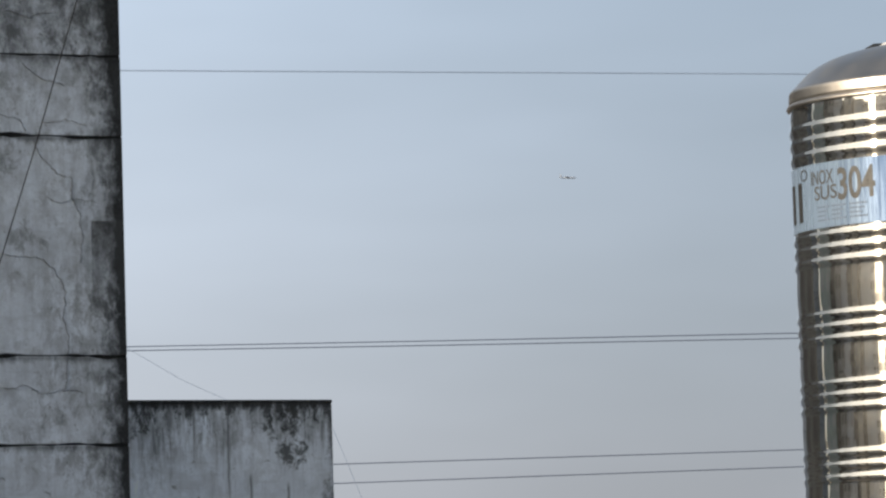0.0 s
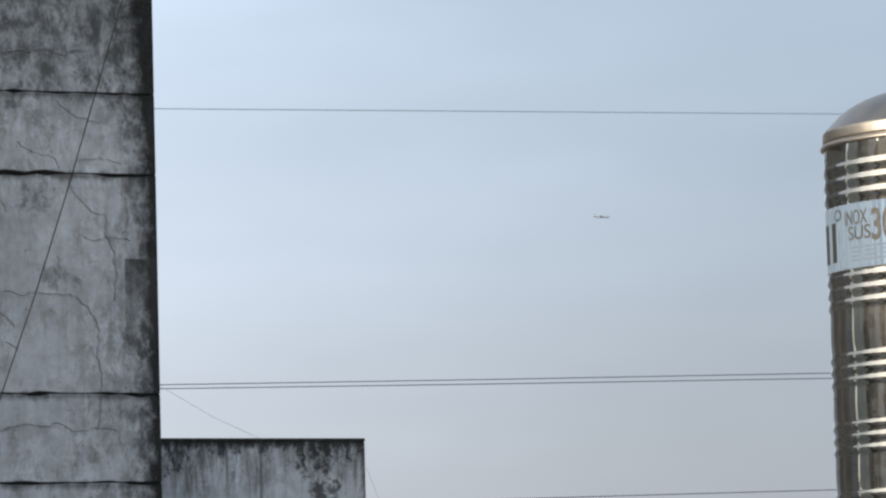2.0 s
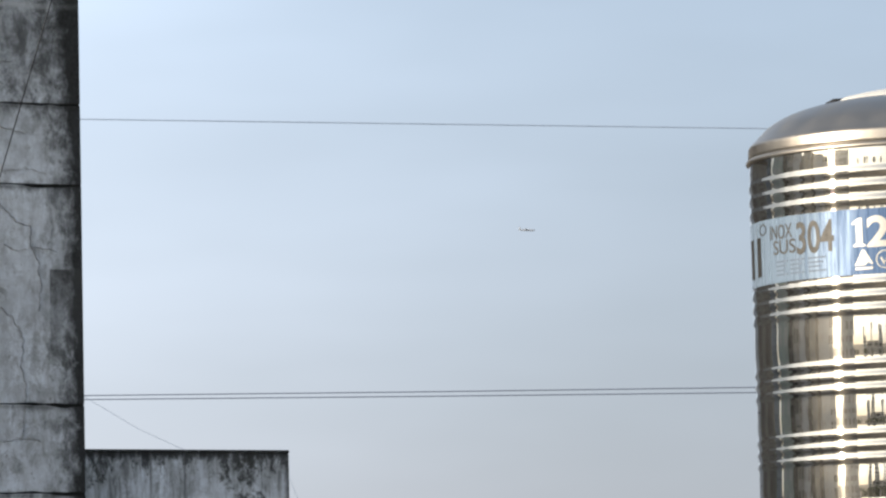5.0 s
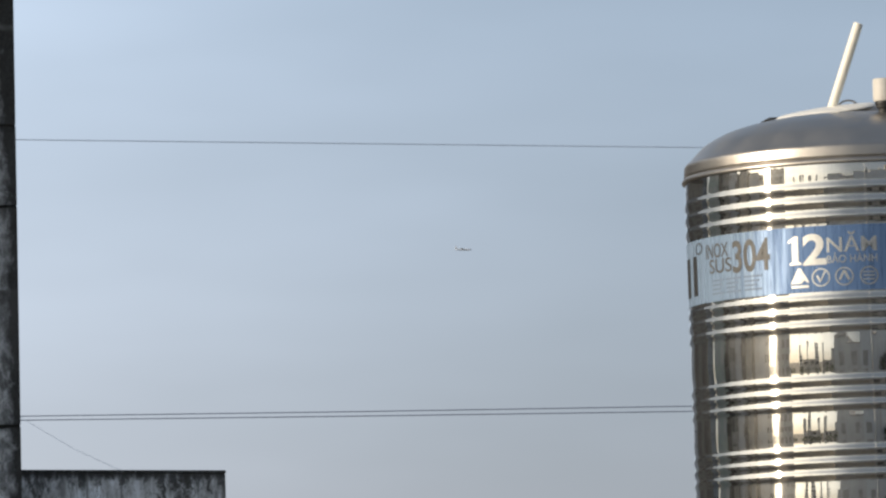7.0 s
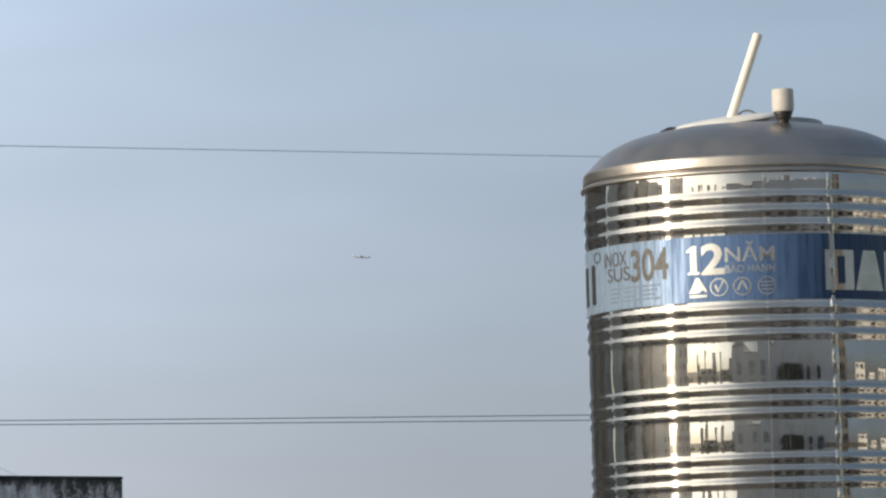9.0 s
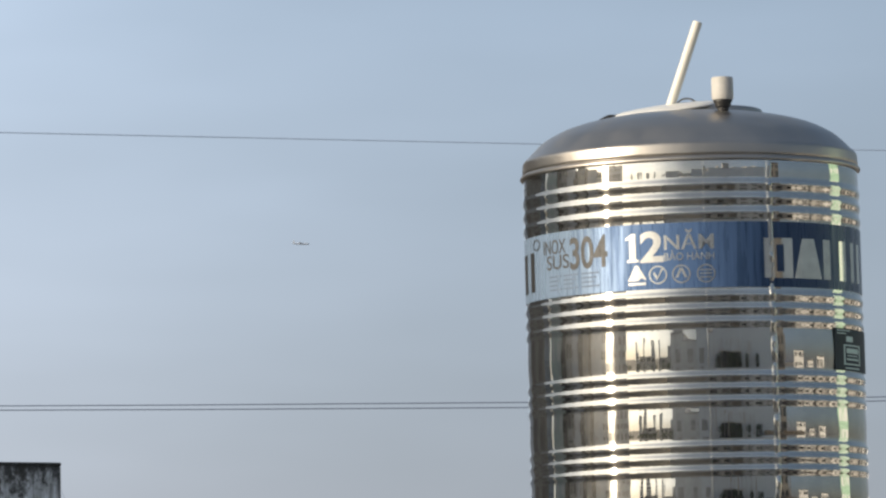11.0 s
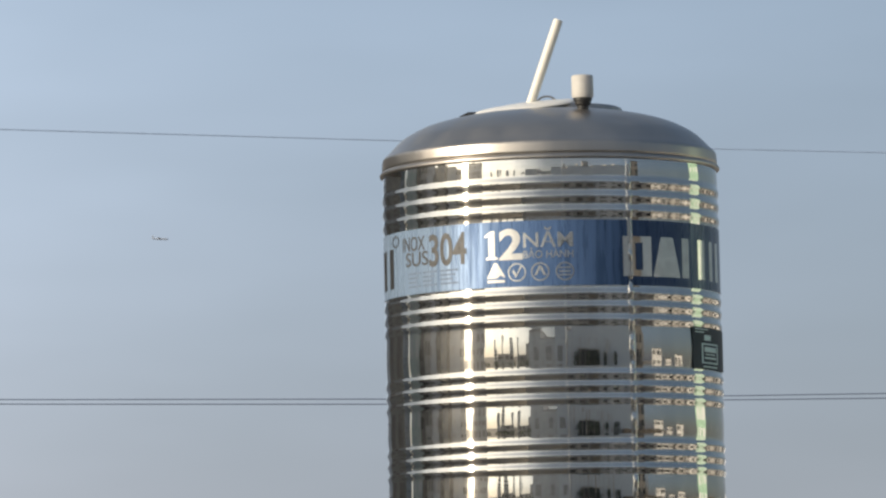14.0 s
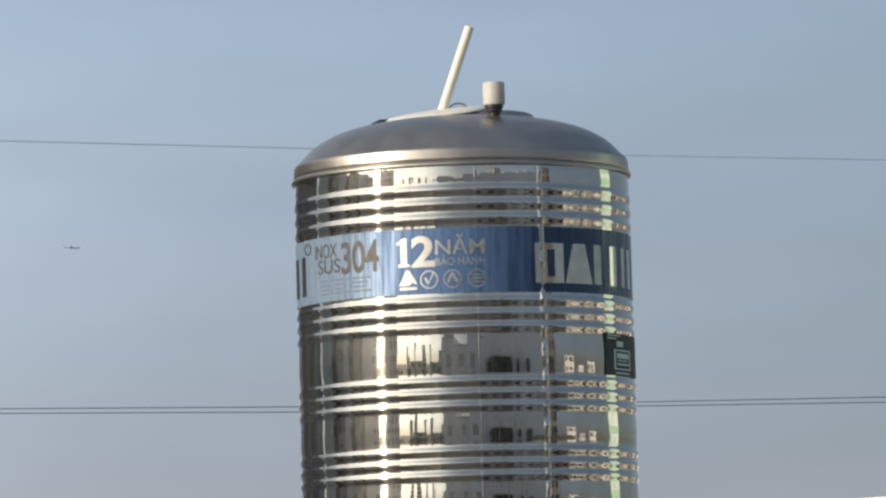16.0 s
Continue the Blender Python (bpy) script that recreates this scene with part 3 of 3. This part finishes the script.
for i in range(4):
    for d0, d1 in ((-57, -50), (-49, -42), (-40.5, -33)):
        bar(d0, d1 - (i * 7 % 3), -0.302 - 0.012 * i, -0.298 - 0.012 * i, "print_bar", M_DULL)


def emblem(deg, shape):
    c, z, bm = arc_of(deg), -0.318, bmesh.new()
    if shape == "peak":
        flat(bm, [(c - 0.026, z - 0.014), (c + 0.004, z - 0.014), (c + 0.014, z - 0.006), (c + 0.026, z - 0.014), (c + 0.026, z - 0.008), (c + 0.004, z + 0.028), (c - 0.004, z + 0.028)])
        flat(bm, [(c - 0.024, z - 0.026), (c + 0.026, z - 0.026), (c + 0.026, z - 0.019), (c - 0.024, z - 0.019)])
    else:
        n = 28
        for i in range(n):
            a, b = 2 * math.pi * i / n, 2 * math.pi * (i + 1) / n
            flat(bm, [(c + r * math.sin(t), z + r * math.cos(t)) for r, t in ((0.0255, a), (0.0255, b), (0.0215, b), (0.0215, a))])
        if shape == "tick":
            flat(bm, [(c - 0.014, z + 0.004), (c - 0.003, z - 0.016), (c, z - 0.007), (c - 0.009, z + 0.008)])
            flat(bm, [(c - 0.003, z - 0.016), (c + 0.016, z + 0.018), (c + 0.01, z + 0.018), (c, z - 0.004)])
        elif shape == "tent":
            flat(bm, [(c - 0.017, z - 0.01), (c - 0.009, z - 0.01), (c + 0.002, z + 0.014), (c - 0.002, z + 0.02)])
            flat(bm, [(c + 0.009, z - 0.01), (c + 0.017, z - 0.01), (c + 0.004, z + 0.018), (c - 0.001, z + 0.012)])
        else:
            for k in (-0.01, 0.0, 0.01):
                flat(bm, [(c - 0.016, z + k - 0.002), (c + 0.016, z + k - 0.002), (c + 0.016, z + k + 0.002), (c - 0.016, z + k + 0.002)])
    part("emblem", wrap(bm, R0 + 0.0016, 0.0006), M_SILVER if shape == "peak" else M_DULLMIRROR, band, "silver quality emblem")


for deg, shape in ((-19, "peak"), (-11.7, "tick"), (-3.9, "tent"), (4.3, "bars")):
    emblem(deg, shape)
bm = bmesh.new()
for i in range(16):
    a, b = 2 * math.pi * i / 16, 2 * math.pi * (i + 1) / 16
    flat(bm, [(arc_of(-66.2) + 1.5 * r * math.sin(t), -0.203 + r * math.cos(t)) for r, t in ((0.0165, a), (0.0165, b), (0.0125, b), (0.0125, a))])
# The ring's black also stands in for that mirrored dark wall.
part("emblem", wrap(bm, R0 + 0.0016, 0.0006), M_DARKFIT, band, "small dark ring")
bm = bmesh.new()
flat(bm, [(arc_of(53.8), -0.58), (arc_of(86), -0.58), (arc_of(86), -0.464), (arc_of(53.8), -0.464)])
sticker = part("sticker", wrap(bm, R0 + 0.003, 0.0008), M_STICKER, tank, "dark green information sticker")
for d0, d1, z0, z1 in ((66, 71, -0.5, -0.485), (64, 65, -0.56, -0.512), (77, 78, -0.56, -0.512), (64, 78, -0.512, -0.508), (64, 78, -0.564, -0.56), (66, 76, -0.532, -0.518),
                       (66.5, 75, -0.54, -0.537), (66, 76, -0.551, -0.546), (60, 69, -0.471, -0.468), (60, 66, -0.479, -0.476), (65, 77, -0.575, -0.571)):
    bar(d0 - 4.6, d1 - 4.6, z0, z1, "print_bar", M_PRINT, sticker, 0.0039)

# ---- the tank's house ----
house = thing("flat_roof_house", pose(1.5, 15.4, 0, 0, 0, -6), "flat-roofed house carrying the water tank", "house")
part("wall", boxed(-2.2, 2.6, -1.0, 7.0, 0, 8.7), M_GREYP, house)
part("roof", boxed(-2.35, 2.75, -1.15, 7.15, 8.7, 8.9), M_ROOF, house)
stand = thing("tank_plinth", pose(1.5, 15.1, 0, 0, 0, -6), "low concrete plinth under the water tank", "plinth")
part("slab", boxed(-0.6, 0.6, -0.7, 0.5, 8.9, 9.232, bevel=0.02), M_BLOCK, stand)

# ---- the stained building ----
WALL_AT = (-2.277, 39.917)
block_house = thing("concrete_building", pose(*WALL_AT, 0, 0, 0, 24), "tall blank building with cracked grey render and black algae stains", "building")
JOINTS = [0.0, 3.2, 6.1, 8.5, 9.2, 10.35, 11.1, 11.76, 13.4, 14.007, 15.6, 16.2, 17.5]
part("wall", boxed(-22, 0.004, 0.022, 5.0, 0, 17.4), M_JOINT, block_house)
for i, (a, b) in enumerate(zip(JOINTS, JOINTS[1:])):
    bm = bmesh.new()
    n = 170
    rows = []
    for k in range(n + 1):
        x = -22 + 22 * (k / n) ** 0.6
        lo = a + 0.006 + 0.034 * max(0, noise.noise((x * 6, a, 0)) - 0.05) if i else a
        hi = b - 0.004 - 0.042 * max(0, noise.noise((x * 3.2, b, 7)) + 0.6 * noise.noise((x * 14, b, 2)) + 0.08)
        rows.append([bm.verts.new(p) for p in ((x, 0.022, lo), (x, 0.004 * noise.noise((x, a, 3)), lo), (x, 0.004 * noise.noise((x, b, 3)), hi), (x, 0.022, hi))])
    for p, q in zip(rows, rows[1:]):
        for k in range(3):
            bm.faces.new((p[k], q[k], q[k + 1], p[k + 1]))
    bm.faces.new(rows[-1])
    bm.faces.new(rows[0][::-1])
    bmesh.ops.recalc_face_normals(bm, faces=bm.faces)
    part("render_course", bm, M_WALL, block_house)
part("roof", boxed(-22.1, 0.0, -0.02, 5.1, 17.5, 17.7), M_ROOF, block_house)


def crack(points, width):
    """A ragged dark crack along points (x, z) of the wall."""
    path = [Vector((x, 0, z)) for x, z in points]
    for rough in (0.07, 0.14, 0.24):
        finer = []
        for p, q in zip(path, path[1:]):
            d = q - p
            finer += [p, p + d * random.uniform(0.4, 0.6) + Vector((-d.z, 0, d.x)) * random.uniform(-rough, rough)]
        path = finer + [path[-1]]
    path = [(p.x, p.z) for p in path]
    width *= 0.68
    bm = bmesh.new()
    prev = None
    for k, (x, z) in enumerate(path):
        w = width * random.uniform(0.3, 1.2) * min(1, 0.3 + k / 4, 0.3 + (len(path) - k) / 4)
        pair = [bm.verts.new((x - w * 0.6, -0.009, z - w * 0.5)), bm.verts.new((x + w * 0.6, -0.009, z + w * 0.5))]
        if prev:
            bm.faces.new((prev[0], pair[0], pair[1], prev[1]))
        prev = pair
    out = bmesh.ops.extrude_face_region(bm, geom=bm.faces[:])
    for v in [g for g in out["geom"] if isinstance(g, bmesh.types.BMVert)]:
        v.co.y += 0.012
    part("crack", bm, M_CRACK, block_house)


crack([(-0.7, 13.39), (-0.69, 13.31), (-0.6, 13.2), (-0.52, 13.11), (-0.41, 13.09)], 0.0050)
crack([(-0.41, 13.09), (-0.41, 12.96), (-0.36, 12.84), (-0.335, 12.8), (-0.345, 12.58), (-0.35, 12.45)], 0.0044)
crack([(-1.6, 12.5), (-1.3, 12.49), (-0.9, 12.5), (-0.7, 12.5), (-0.58, 12.42), (-0.49, 12.29), (-0.48, 12.0), (-0.47, 11.77)], 0.0039)
crack([(-1.3, 12.49), (-1.24, 12.35), (-1.14, 12.25)], 0.0033)
crack([(-1.56, 13.68), (-1.4, 13.68), (-1.2, 13.56)], 0.0033)
crack([(-1.1, 13.63), (-0.98, 13.55), (-0.8, 13.51), (-0.76, 13.43)], 0.0039)
crack([(-0.62, 13.5), (-0.45, 13.53), (-0.28, 13.48)], 0.0033)
crack([(-0.78, 13.94), (-0.62, 13.82), (-0.45, 13.78)], 0.0033)
crack([(-1.6, 11.5), (-1.2, 11.51), (-1.02, 11.53), (-0.8, 11.54), (-0.68, 11.48), (-0.35, 11.48)], 0.0033)
crack([(-1.3, 11.0), (-1.27, 10.9), (-1.1, 10.87), (-0.98, 10.84)], 0.0039)
crack([(-1.6, 13.24), (-1.4, 13.23), (-1.26, 13.24), (-1.18, 13.1)], 0.0033)

crack([(-0.62, 12.95), (-0.5, 12.9), (-0.36, 12.93), (-0.2, 12.9)], 0.003)
crack([(-0.47, 11.74), (-0.48, 11.6), (-0.5, 11.5)], 0.003)
crack([(-1.5, 10.82), (-1.35, 10.9), (-1.2, 10.9)], 0.003)
crack([(-1.6, 12.12), (-1.4, 12.13), (-1.1, 12.1)], 0.003)
crack([(-1.2, 14.3), (-0.9, 14.33), (-0.7, 14.28), (-0.5, 14.33)], 0.0035)

annex = thing("roof_stair_house", pose(*WALL_AT, 0, 0, 0, 24), "grey rendered stair house streaked black from its top", "stair house")
part("wall", boxed(0.006, 1.857, 0.5, 4.0, 0, 11.435, bevel=0.006), M_BLOCK, annex)
part("coping", boxed(0.006, 1.86, 0.495, 4.005, 11.436, 11.462, bevel=0.006), M_BLOCK, annex)

# ---- white house at the edge of view ----
white = thing("white_house", pose(4.917, 29.673, 0, 0, 0, -53), "sunlit white painted house wall", "house")
part("wall", boxed(0.0, 2.2, 0.0, 3.0, 0, 10.4, bevel=0.004), M_WHITE, white)
part("parapet", boxed(-0.002, 2.202, -0.002, 0.2, 10.401, 10.5, bevel=0.002), M_WHITE, white)


# ---- cables ----
def cable(points, radius, label, mat, x0=-40, x1=45, name="power_cable"):
    """A taut cable hung through points and on to both sides."""
    pts = [Vector(p) for p in points]
    d0, d1 = pts[0] - pts[1], pts[-1] - pts[-2]
    pts = [pts[0] + d0 * ((x0 - pts[0].x) / d0.x)] + pts + [pts[-1] + d1 * ((x1 - pts[-1].x) / d1.x)]
    bm = bmesh.new()
    tube(bm, pts, radius, 6)
    return tagged(new(name, mesh_of(bm, name, mat, 80)), label, "cable", "overhead cables")


def wire(points, radius, label, mat, name):
    bm = bmesh.new()
    tube(bm, points, radius, 6)
    return tagged(new(name, mesh_of(bm, name, mat, 80)), label, "wire")


FAR = "thin grey overhead power cable hanging across the sky"
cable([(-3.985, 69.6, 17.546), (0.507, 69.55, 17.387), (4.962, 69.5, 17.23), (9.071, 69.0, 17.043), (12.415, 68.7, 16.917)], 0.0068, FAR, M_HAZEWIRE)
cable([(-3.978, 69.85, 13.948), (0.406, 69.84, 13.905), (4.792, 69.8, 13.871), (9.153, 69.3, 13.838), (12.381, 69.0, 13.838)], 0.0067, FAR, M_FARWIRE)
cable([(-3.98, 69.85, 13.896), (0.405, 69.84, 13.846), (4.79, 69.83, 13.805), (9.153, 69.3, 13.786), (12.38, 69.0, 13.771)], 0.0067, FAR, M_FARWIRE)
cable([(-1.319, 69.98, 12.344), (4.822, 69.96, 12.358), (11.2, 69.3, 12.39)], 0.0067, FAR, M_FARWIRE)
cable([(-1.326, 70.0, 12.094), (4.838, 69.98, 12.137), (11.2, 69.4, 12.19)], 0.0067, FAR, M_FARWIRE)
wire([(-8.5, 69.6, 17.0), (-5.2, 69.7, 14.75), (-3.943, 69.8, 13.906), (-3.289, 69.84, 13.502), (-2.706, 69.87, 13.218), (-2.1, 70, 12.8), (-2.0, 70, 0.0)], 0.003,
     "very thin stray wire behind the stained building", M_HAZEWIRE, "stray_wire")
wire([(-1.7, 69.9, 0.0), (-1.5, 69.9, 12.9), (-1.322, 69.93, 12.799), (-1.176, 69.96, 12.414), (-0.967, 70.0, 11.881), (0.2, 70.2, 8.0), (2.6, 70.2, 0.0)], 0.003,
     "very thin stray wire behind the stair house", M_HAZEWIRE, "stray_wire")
wire([(-0.5, 24.5, 15.9), (-1.614, 24.785, 12.356), (-1.824, 24.84, 11.692), (-1.987, 24.88, 11.21), (-2.156, 24.92, 10.75), (-2.369, 24.97, 10.151), (-3.2, 25.2, 7.6), (-5.6, 25.8, 0.0)], 0.003,
     "thin dark wire slanting in front of the stained wall", M_WIRE, "slanting_wire")

# ---- the aircraft ----
plane = thing("aircraft", pose(104.7, 3983, 408.0, 0, 2, 4), "small hazy airliner far off in the sky", "aircraft")
bm = bmesh.new()
lathe(bm, [(0.05, 6.4), (0.45, 5.6), (0.7, 4.4), (0.72, -2.5), (0.5, -4.8), (0.15, -6.3)], 16)
bmesh.ops.transform(bm, matrix=pose(0, 0, 0, 0, 90, 0), verts=bm.verts)
part("fuselage", bm, M_PLANE, plane, "", 40)
for s in (-1, 1):
    bm = bmesh.new()
    lo = [bm.verts.new(p) for p in ((1.8, 0, -0.3), (-1.0, 0, -0.3), (-2.2, 6.2 * s, 0.25), (-1.3, 6.2 * s, 0.25))]
    bm.faces.new(lo)
    out = bmesh.ops.extrude_face_region(bm, geom=bm.faces[:])
    for v in [g for g in out["geom"] if isinstance(g, bmesh.types.BMVert)]:
        v.co.z += 0.2
    bmesh.ops.recalc_face_normals(bm, faces=bm.faces)
    part("wing", bm, M_PLANE, plane)
part("tail_fin", boxed(-6.2, -4.8, -0.1, 0.1, 0.3, 2.3, bevel=0.05), M_PLANE, plane)
part("tailplane", boxed(-6.1, -5.1, -2.2, 2.2, 0.4, 0.55, bevel=0.04), M_PLANE, plane)

# ---- the town round about, which the tank mirrors ----
TX, TY = 1.495, 15.003


def town_house(name, az, dist, width, depth, height, mat, label, category, cols=4, floors=4, trim=M_GLASS):
    """A house seen from the tank at az degrees from the camera's side (plus: to the right), with windows in the face towards the tank."""
    a = radians(az - 5.69)
    x, y = TX + dist * math.sin(a), TY - dist * math.cos(a)
    ob = thing(name, pose(x, y, 0, 0, 0, az - 5.69 + 180), label, category, "town skyline")
    part("wall", boxed(-width / 2, width / 2, 0, depth, 0, height), mat, ob)
    part("roof", boxed(-width / 2 - 0.2, width / 2 + 0.2, -0.2, depth + 0.2, height, height + 0.3), M_ROOF, ob)
    fh = height / floors
    for i in range(cols):
        for j in range(floors):
            cx = -width / 2 + (i + 0.5) * width / cols
            part("window", boxed(cx - width / cols * 0.28, cx + width / cols * 0.28, -0.05, 0.03, fh * (j + 0.3), fh * (j + 0.8)), trim, ob)
    return ob


town_house("green_grey_house", -110, 24, 5.0, 8, 17.2, M_GREENP, "pale grey-green rendered house", "house", 2, 5, M_GREYP)
town_house("sooty_house", -101.4, 26, 2.5, 8, 16.6, M_SOOTY, "narrow house with sooty dark render", "house", 2, 5)
town_house("brown_house", -95.6, 26, 2.9, 8, 17.4, M_BROWN, "brown rendered narrow house", "house", 2, 5, M_SOOTY)
town_house("white_town_house", -89.6, 27, 3.0, 8, 16.8, M_WHITE, "off-white rendered narrow house", "house", 2, 5, M_BROWN)
town_house("sooty_house", -84.8, 28, 1.8, 8, 16.2, M_SOOTY, "narrow house with sooty dark render", "house", 1, 5)
town_house("pale_house", -80.2, 28, 3.0, 8, 17.6, M_CREAM, "pale cream rendered narrow house", "house", 2, 5, M_BROWN)
town_house("sooty_house", -75.8, 29, 1.6, 8, 16.8, M_SOOTY, "narrow house with sooty dark render", "house", 1, 5)
town_house("white_town_house", -70.6, 31, 4.1, 8, 17.0, M_WHITE, "pale rendered narrow town house", "house", 2, 5, M_GREYP)
town_house("grey_house", -64.8, 33, 2.6, 8, 16.4, M_GREYP, "grey rendered narrow town house", "house", 2, 5)
town_house("grey_house", -52.5, 40, 7.4, 8, 20.0, M_GREYP, "tall grey rendered narrow town house", "house", 3, 6, M_BROWN)
# Unseen house added so the tank's left edge mirrors something darker.
town_house("added_umber_house", -138.5, 14, 7.4, 5, 12.8, M_UMBER, "plain dark umber house added out of view to darken the tank's mirrored edge", "house", 2, 3, M_SOOTY)
for az, d, w, h in ((-40, 260, 9, 42), (-35, 300, 11, 52), (-29, 240, 7, 40), (-24.5, 280, 8, 46), (-17, 260, 14, 34), (-6, 300, 22, 38), (4, 250, 10, 40)):
    town_house("tower_block", az, d, w, 12, h, M_GREYP, "distant tower block in haze", "tower block", 3, 8)
for az, d, w, h in ((-33, 90, 16, 11.5), (-20, 80, 14, 10.5), (-7, 70, 9, 11.5), (74, 110, 14, 17), (84, 120, 10, 12), (94, 100, 12, 14), (148, 60, 6, 11.2)):
    town_house("low_house", az, d, w, 10, h, M_GREYP if az > 60 else M_BROWN, "low house among town roofs", "house", 4, 3)
own = thing("beige_building", pose(0, 0, 0), "beige rendered building with dark windows and balconies", "building", "town skyline")
for x0, x1, top in ((-4.9, -2.4, 12.7), (-2.4, 0.2, 12.0), (0.2, 2.2, 12.9), (2.2, 3.2, 12.6), (3.2, 8.6, 13.3), (8.6, 11.6, 13.7), (11.6, 14.0, 14.1), (14.0, 19.0, 14.5)):      # stepped roofline
    part("wall", boxed(x0, x1 - 0.003, -10.0 + 0.1 * x0, -0.8 - 0.02 * (x0 % 1), 0, top), M_GREYP if x0 < 0 else M_WHITE, own)
    part("roof", boxed(x0 - 0.06, x1 + 0.057, -10.1, -0.72, top + 0.0, top + 0.12), M_BROWN, own)
tall = thing("tall_building", pose(0, 0, 0), "tall plain pale rendered building in its own shade", "building", "town skyline")
part("wall", boxed(3.3, 20.0, -22.0, -11.0, 0, 14.4), M_CREAM, tall)
part("roof", boxed(3.1, 20.2, -22.2, -10.8, 14.4, 14.7), M_ROOF, tall)
part("terrace", boxed(-5.2, 19.1, -0.79, 0.9, 0, 7.4), M_BEIGE, own)
for z in (1.2, 4.2):
    for x in (3.4, 7.4, 11.4, 15.4):
        part("window", boxed(x - 0.6, x + 0.6, -0.84, -0.77, z, z + 1.4), M_GLASS, own)
for x in np.arange(2.5, 11.6, 0.82):      # shallow piers and a sill line
    part("pier", boxed(x - 0.06, x + 0.06, -0.83, -0.7, 7.4, 12.2), M_BEIGE, own)
for x in np.arange(-4.7, 11.4, 0.55):
    part("rail_post", boxed(x - 0.02, x + 0.02, 0.8, 0.84, 7.4, 8.3), M_DARKFIT, own)
part("rail", boxed(-5.1, 11.4, 0.79, 0.85, 8.3, 8.35), M_DARKFIT, own)
part("window", boxed(4.4, 8.4, -0.84, -0.75, 8.8, 10.7), M_GLASS, own)
part("awning", boxed(4.2, 8.6, -0.74, -0.3, 10.8, 10.9), M_BEIGE, own)
for x, wide, top in ((2.7, 0.3, 14.4), (5.6, 0.25, 14.6), (7.6, 0.5, 15.3), (10.3, 0.35, 14.0)):      # flues and a stair head on the roof
    part("flue", boxed(x - wide, x + wide, -4.0, -3.2, 12.6, top), M_BROWN, own)
for x in (-3.6, -1.1, 1.2):
    part("shutter", boxed(x - 0.5, x + 0.5, -0.84, -0.77, 9.7, 11.2), M_BROWN, own)
part("window", boxed(12.2, 14.4, -0.84, -0.77, 7.8, 9.4), M_GLASS, own)
town_house("dark_tower", 59.5, 36, 4.2, 8, 19, M_SOOTY, "tall dark narrow house", "house", 2, 6)
town_house("netted_building", 117.5, 40, 8.0, 9, 21.5, M_NET, "tall building site hung with pale green netting", "building", 3, 7, M_WHITE)
for az, d, w, h, mat in ((16, 10, 3.0, 8.2, M_BROWN), (40, 12, 3.5, 8.8, M_GREYP), (53, 15, 4.0, 9.4, M_GREYP), (68, 18, 4.5, 9.6, M_BROWN), (80, 15, 3.5, 8.6, M_GREYP), (92, 17, 4.5, 9.3, M_BROWN), (105, 20, 4.5, 9.8, M_GREYP), (132, 22, 5, 10.2, M_BROWN), (150, 24, 6, 10.0, M_GREYP)):
    town_house("neighbour_house", az, d, w, 3, h, mat, "low weathered neighbouring house with dark windows", "house", 2, 3)
bm = bmesh.new()
for i in range(900):
    a = radians(random.uniform(-62, 60))
    d = random.uniform(52, 66)
    r = random.uniform(0.5, 1.1)
    m = Matrix.LocRotScale((TX + d * math.sin(a), TY - d * math.cos(a), random.uniform(0.4, 1.0) * (8.4 + 2.0 * noise.noise((a * 9, 0, 0)))), Euler((random.uniform(0, 6), random.uniform(0, 6), 0)), (r, r * 0.8, r * 0.6))
    bmesh.ops.create_icosphere(bm, subdivisions=1, radius=1.0, matrix=m)
tagged(new("tree_belt", mesh_of(bm, "tree_belt", M_LEAF)), "dull green belt of trees among the houses", "trees", kind="stuff")


def terrace_tree(x, y, z, high, wide):
    """A small tree: a tapered trunk with limbs and a loose crown of leaf clumps."""
    ob = thing("terrace_tree", pose(x, y, z), "small leafy tree standing on a terrace", "tree", "terrace trees")
    part("trunk", lathe(bmesh.new(), [(0.02, high * 0.7), (0.035, high * 0.4), (0.05, 0.0)], 8), M_SOOTY, ob)
    bm = bmesh.new()
    for i in range(5):
        a = i * 1.257 + x
        tube(bm, [(0, 0, high * (0.45 + 0.04 * i)), (0.4 * wide * math.cos(a), 0.4 * wide * math.sin(a), high * (0.72 + 0.03 * i))], 0.012, 5)
    part("limbs", bm, M_SOOTY, ob)
    verts, faces = [], []
    for i in range(420):
        d = Vector((random.gauss(0, 1), random.gauss(0, 1), random.gauss(0, 1))).normalized() * random.uniform(0.3, 1.0)
        c = Vector((d.x * wide, d.y * wide * 0.8, high * 0.78 + d.z * high * 0.24))
        turn = Euler((random.uniform(0, 6.3), random.uniform(0, 6.3), random.uniform(0, 6.3))).to_matrix()
        k = len(verts)
        verts += [c + turn @ Vector(p) for p in ((-0.09, 0, 0), (0, -0.045, 0.015), (0.1, 0, 0), (0, 0.045, 0.015))]
        faces.append((k, k + 1, k + 2, k + 3))
    me = bpy.data.meshes.new("crown")
    me.from_pydata(verts, [], faces)
    me.materials.append(M_LEAF)
    new("crown", me).parent = ob


for x, y, high, wide in ((4.0, 0.1, 3.2, 0.6), (6.2, 0.2, 3.4, 0.75), (7.7, 0.1, 3.1, 0.6), (9.6, 0.1, 3.3, 0.6), (12.4, 0.1, 3.4, 0.7)):
    terrace_tree(x, y, 7.4, high, wide)
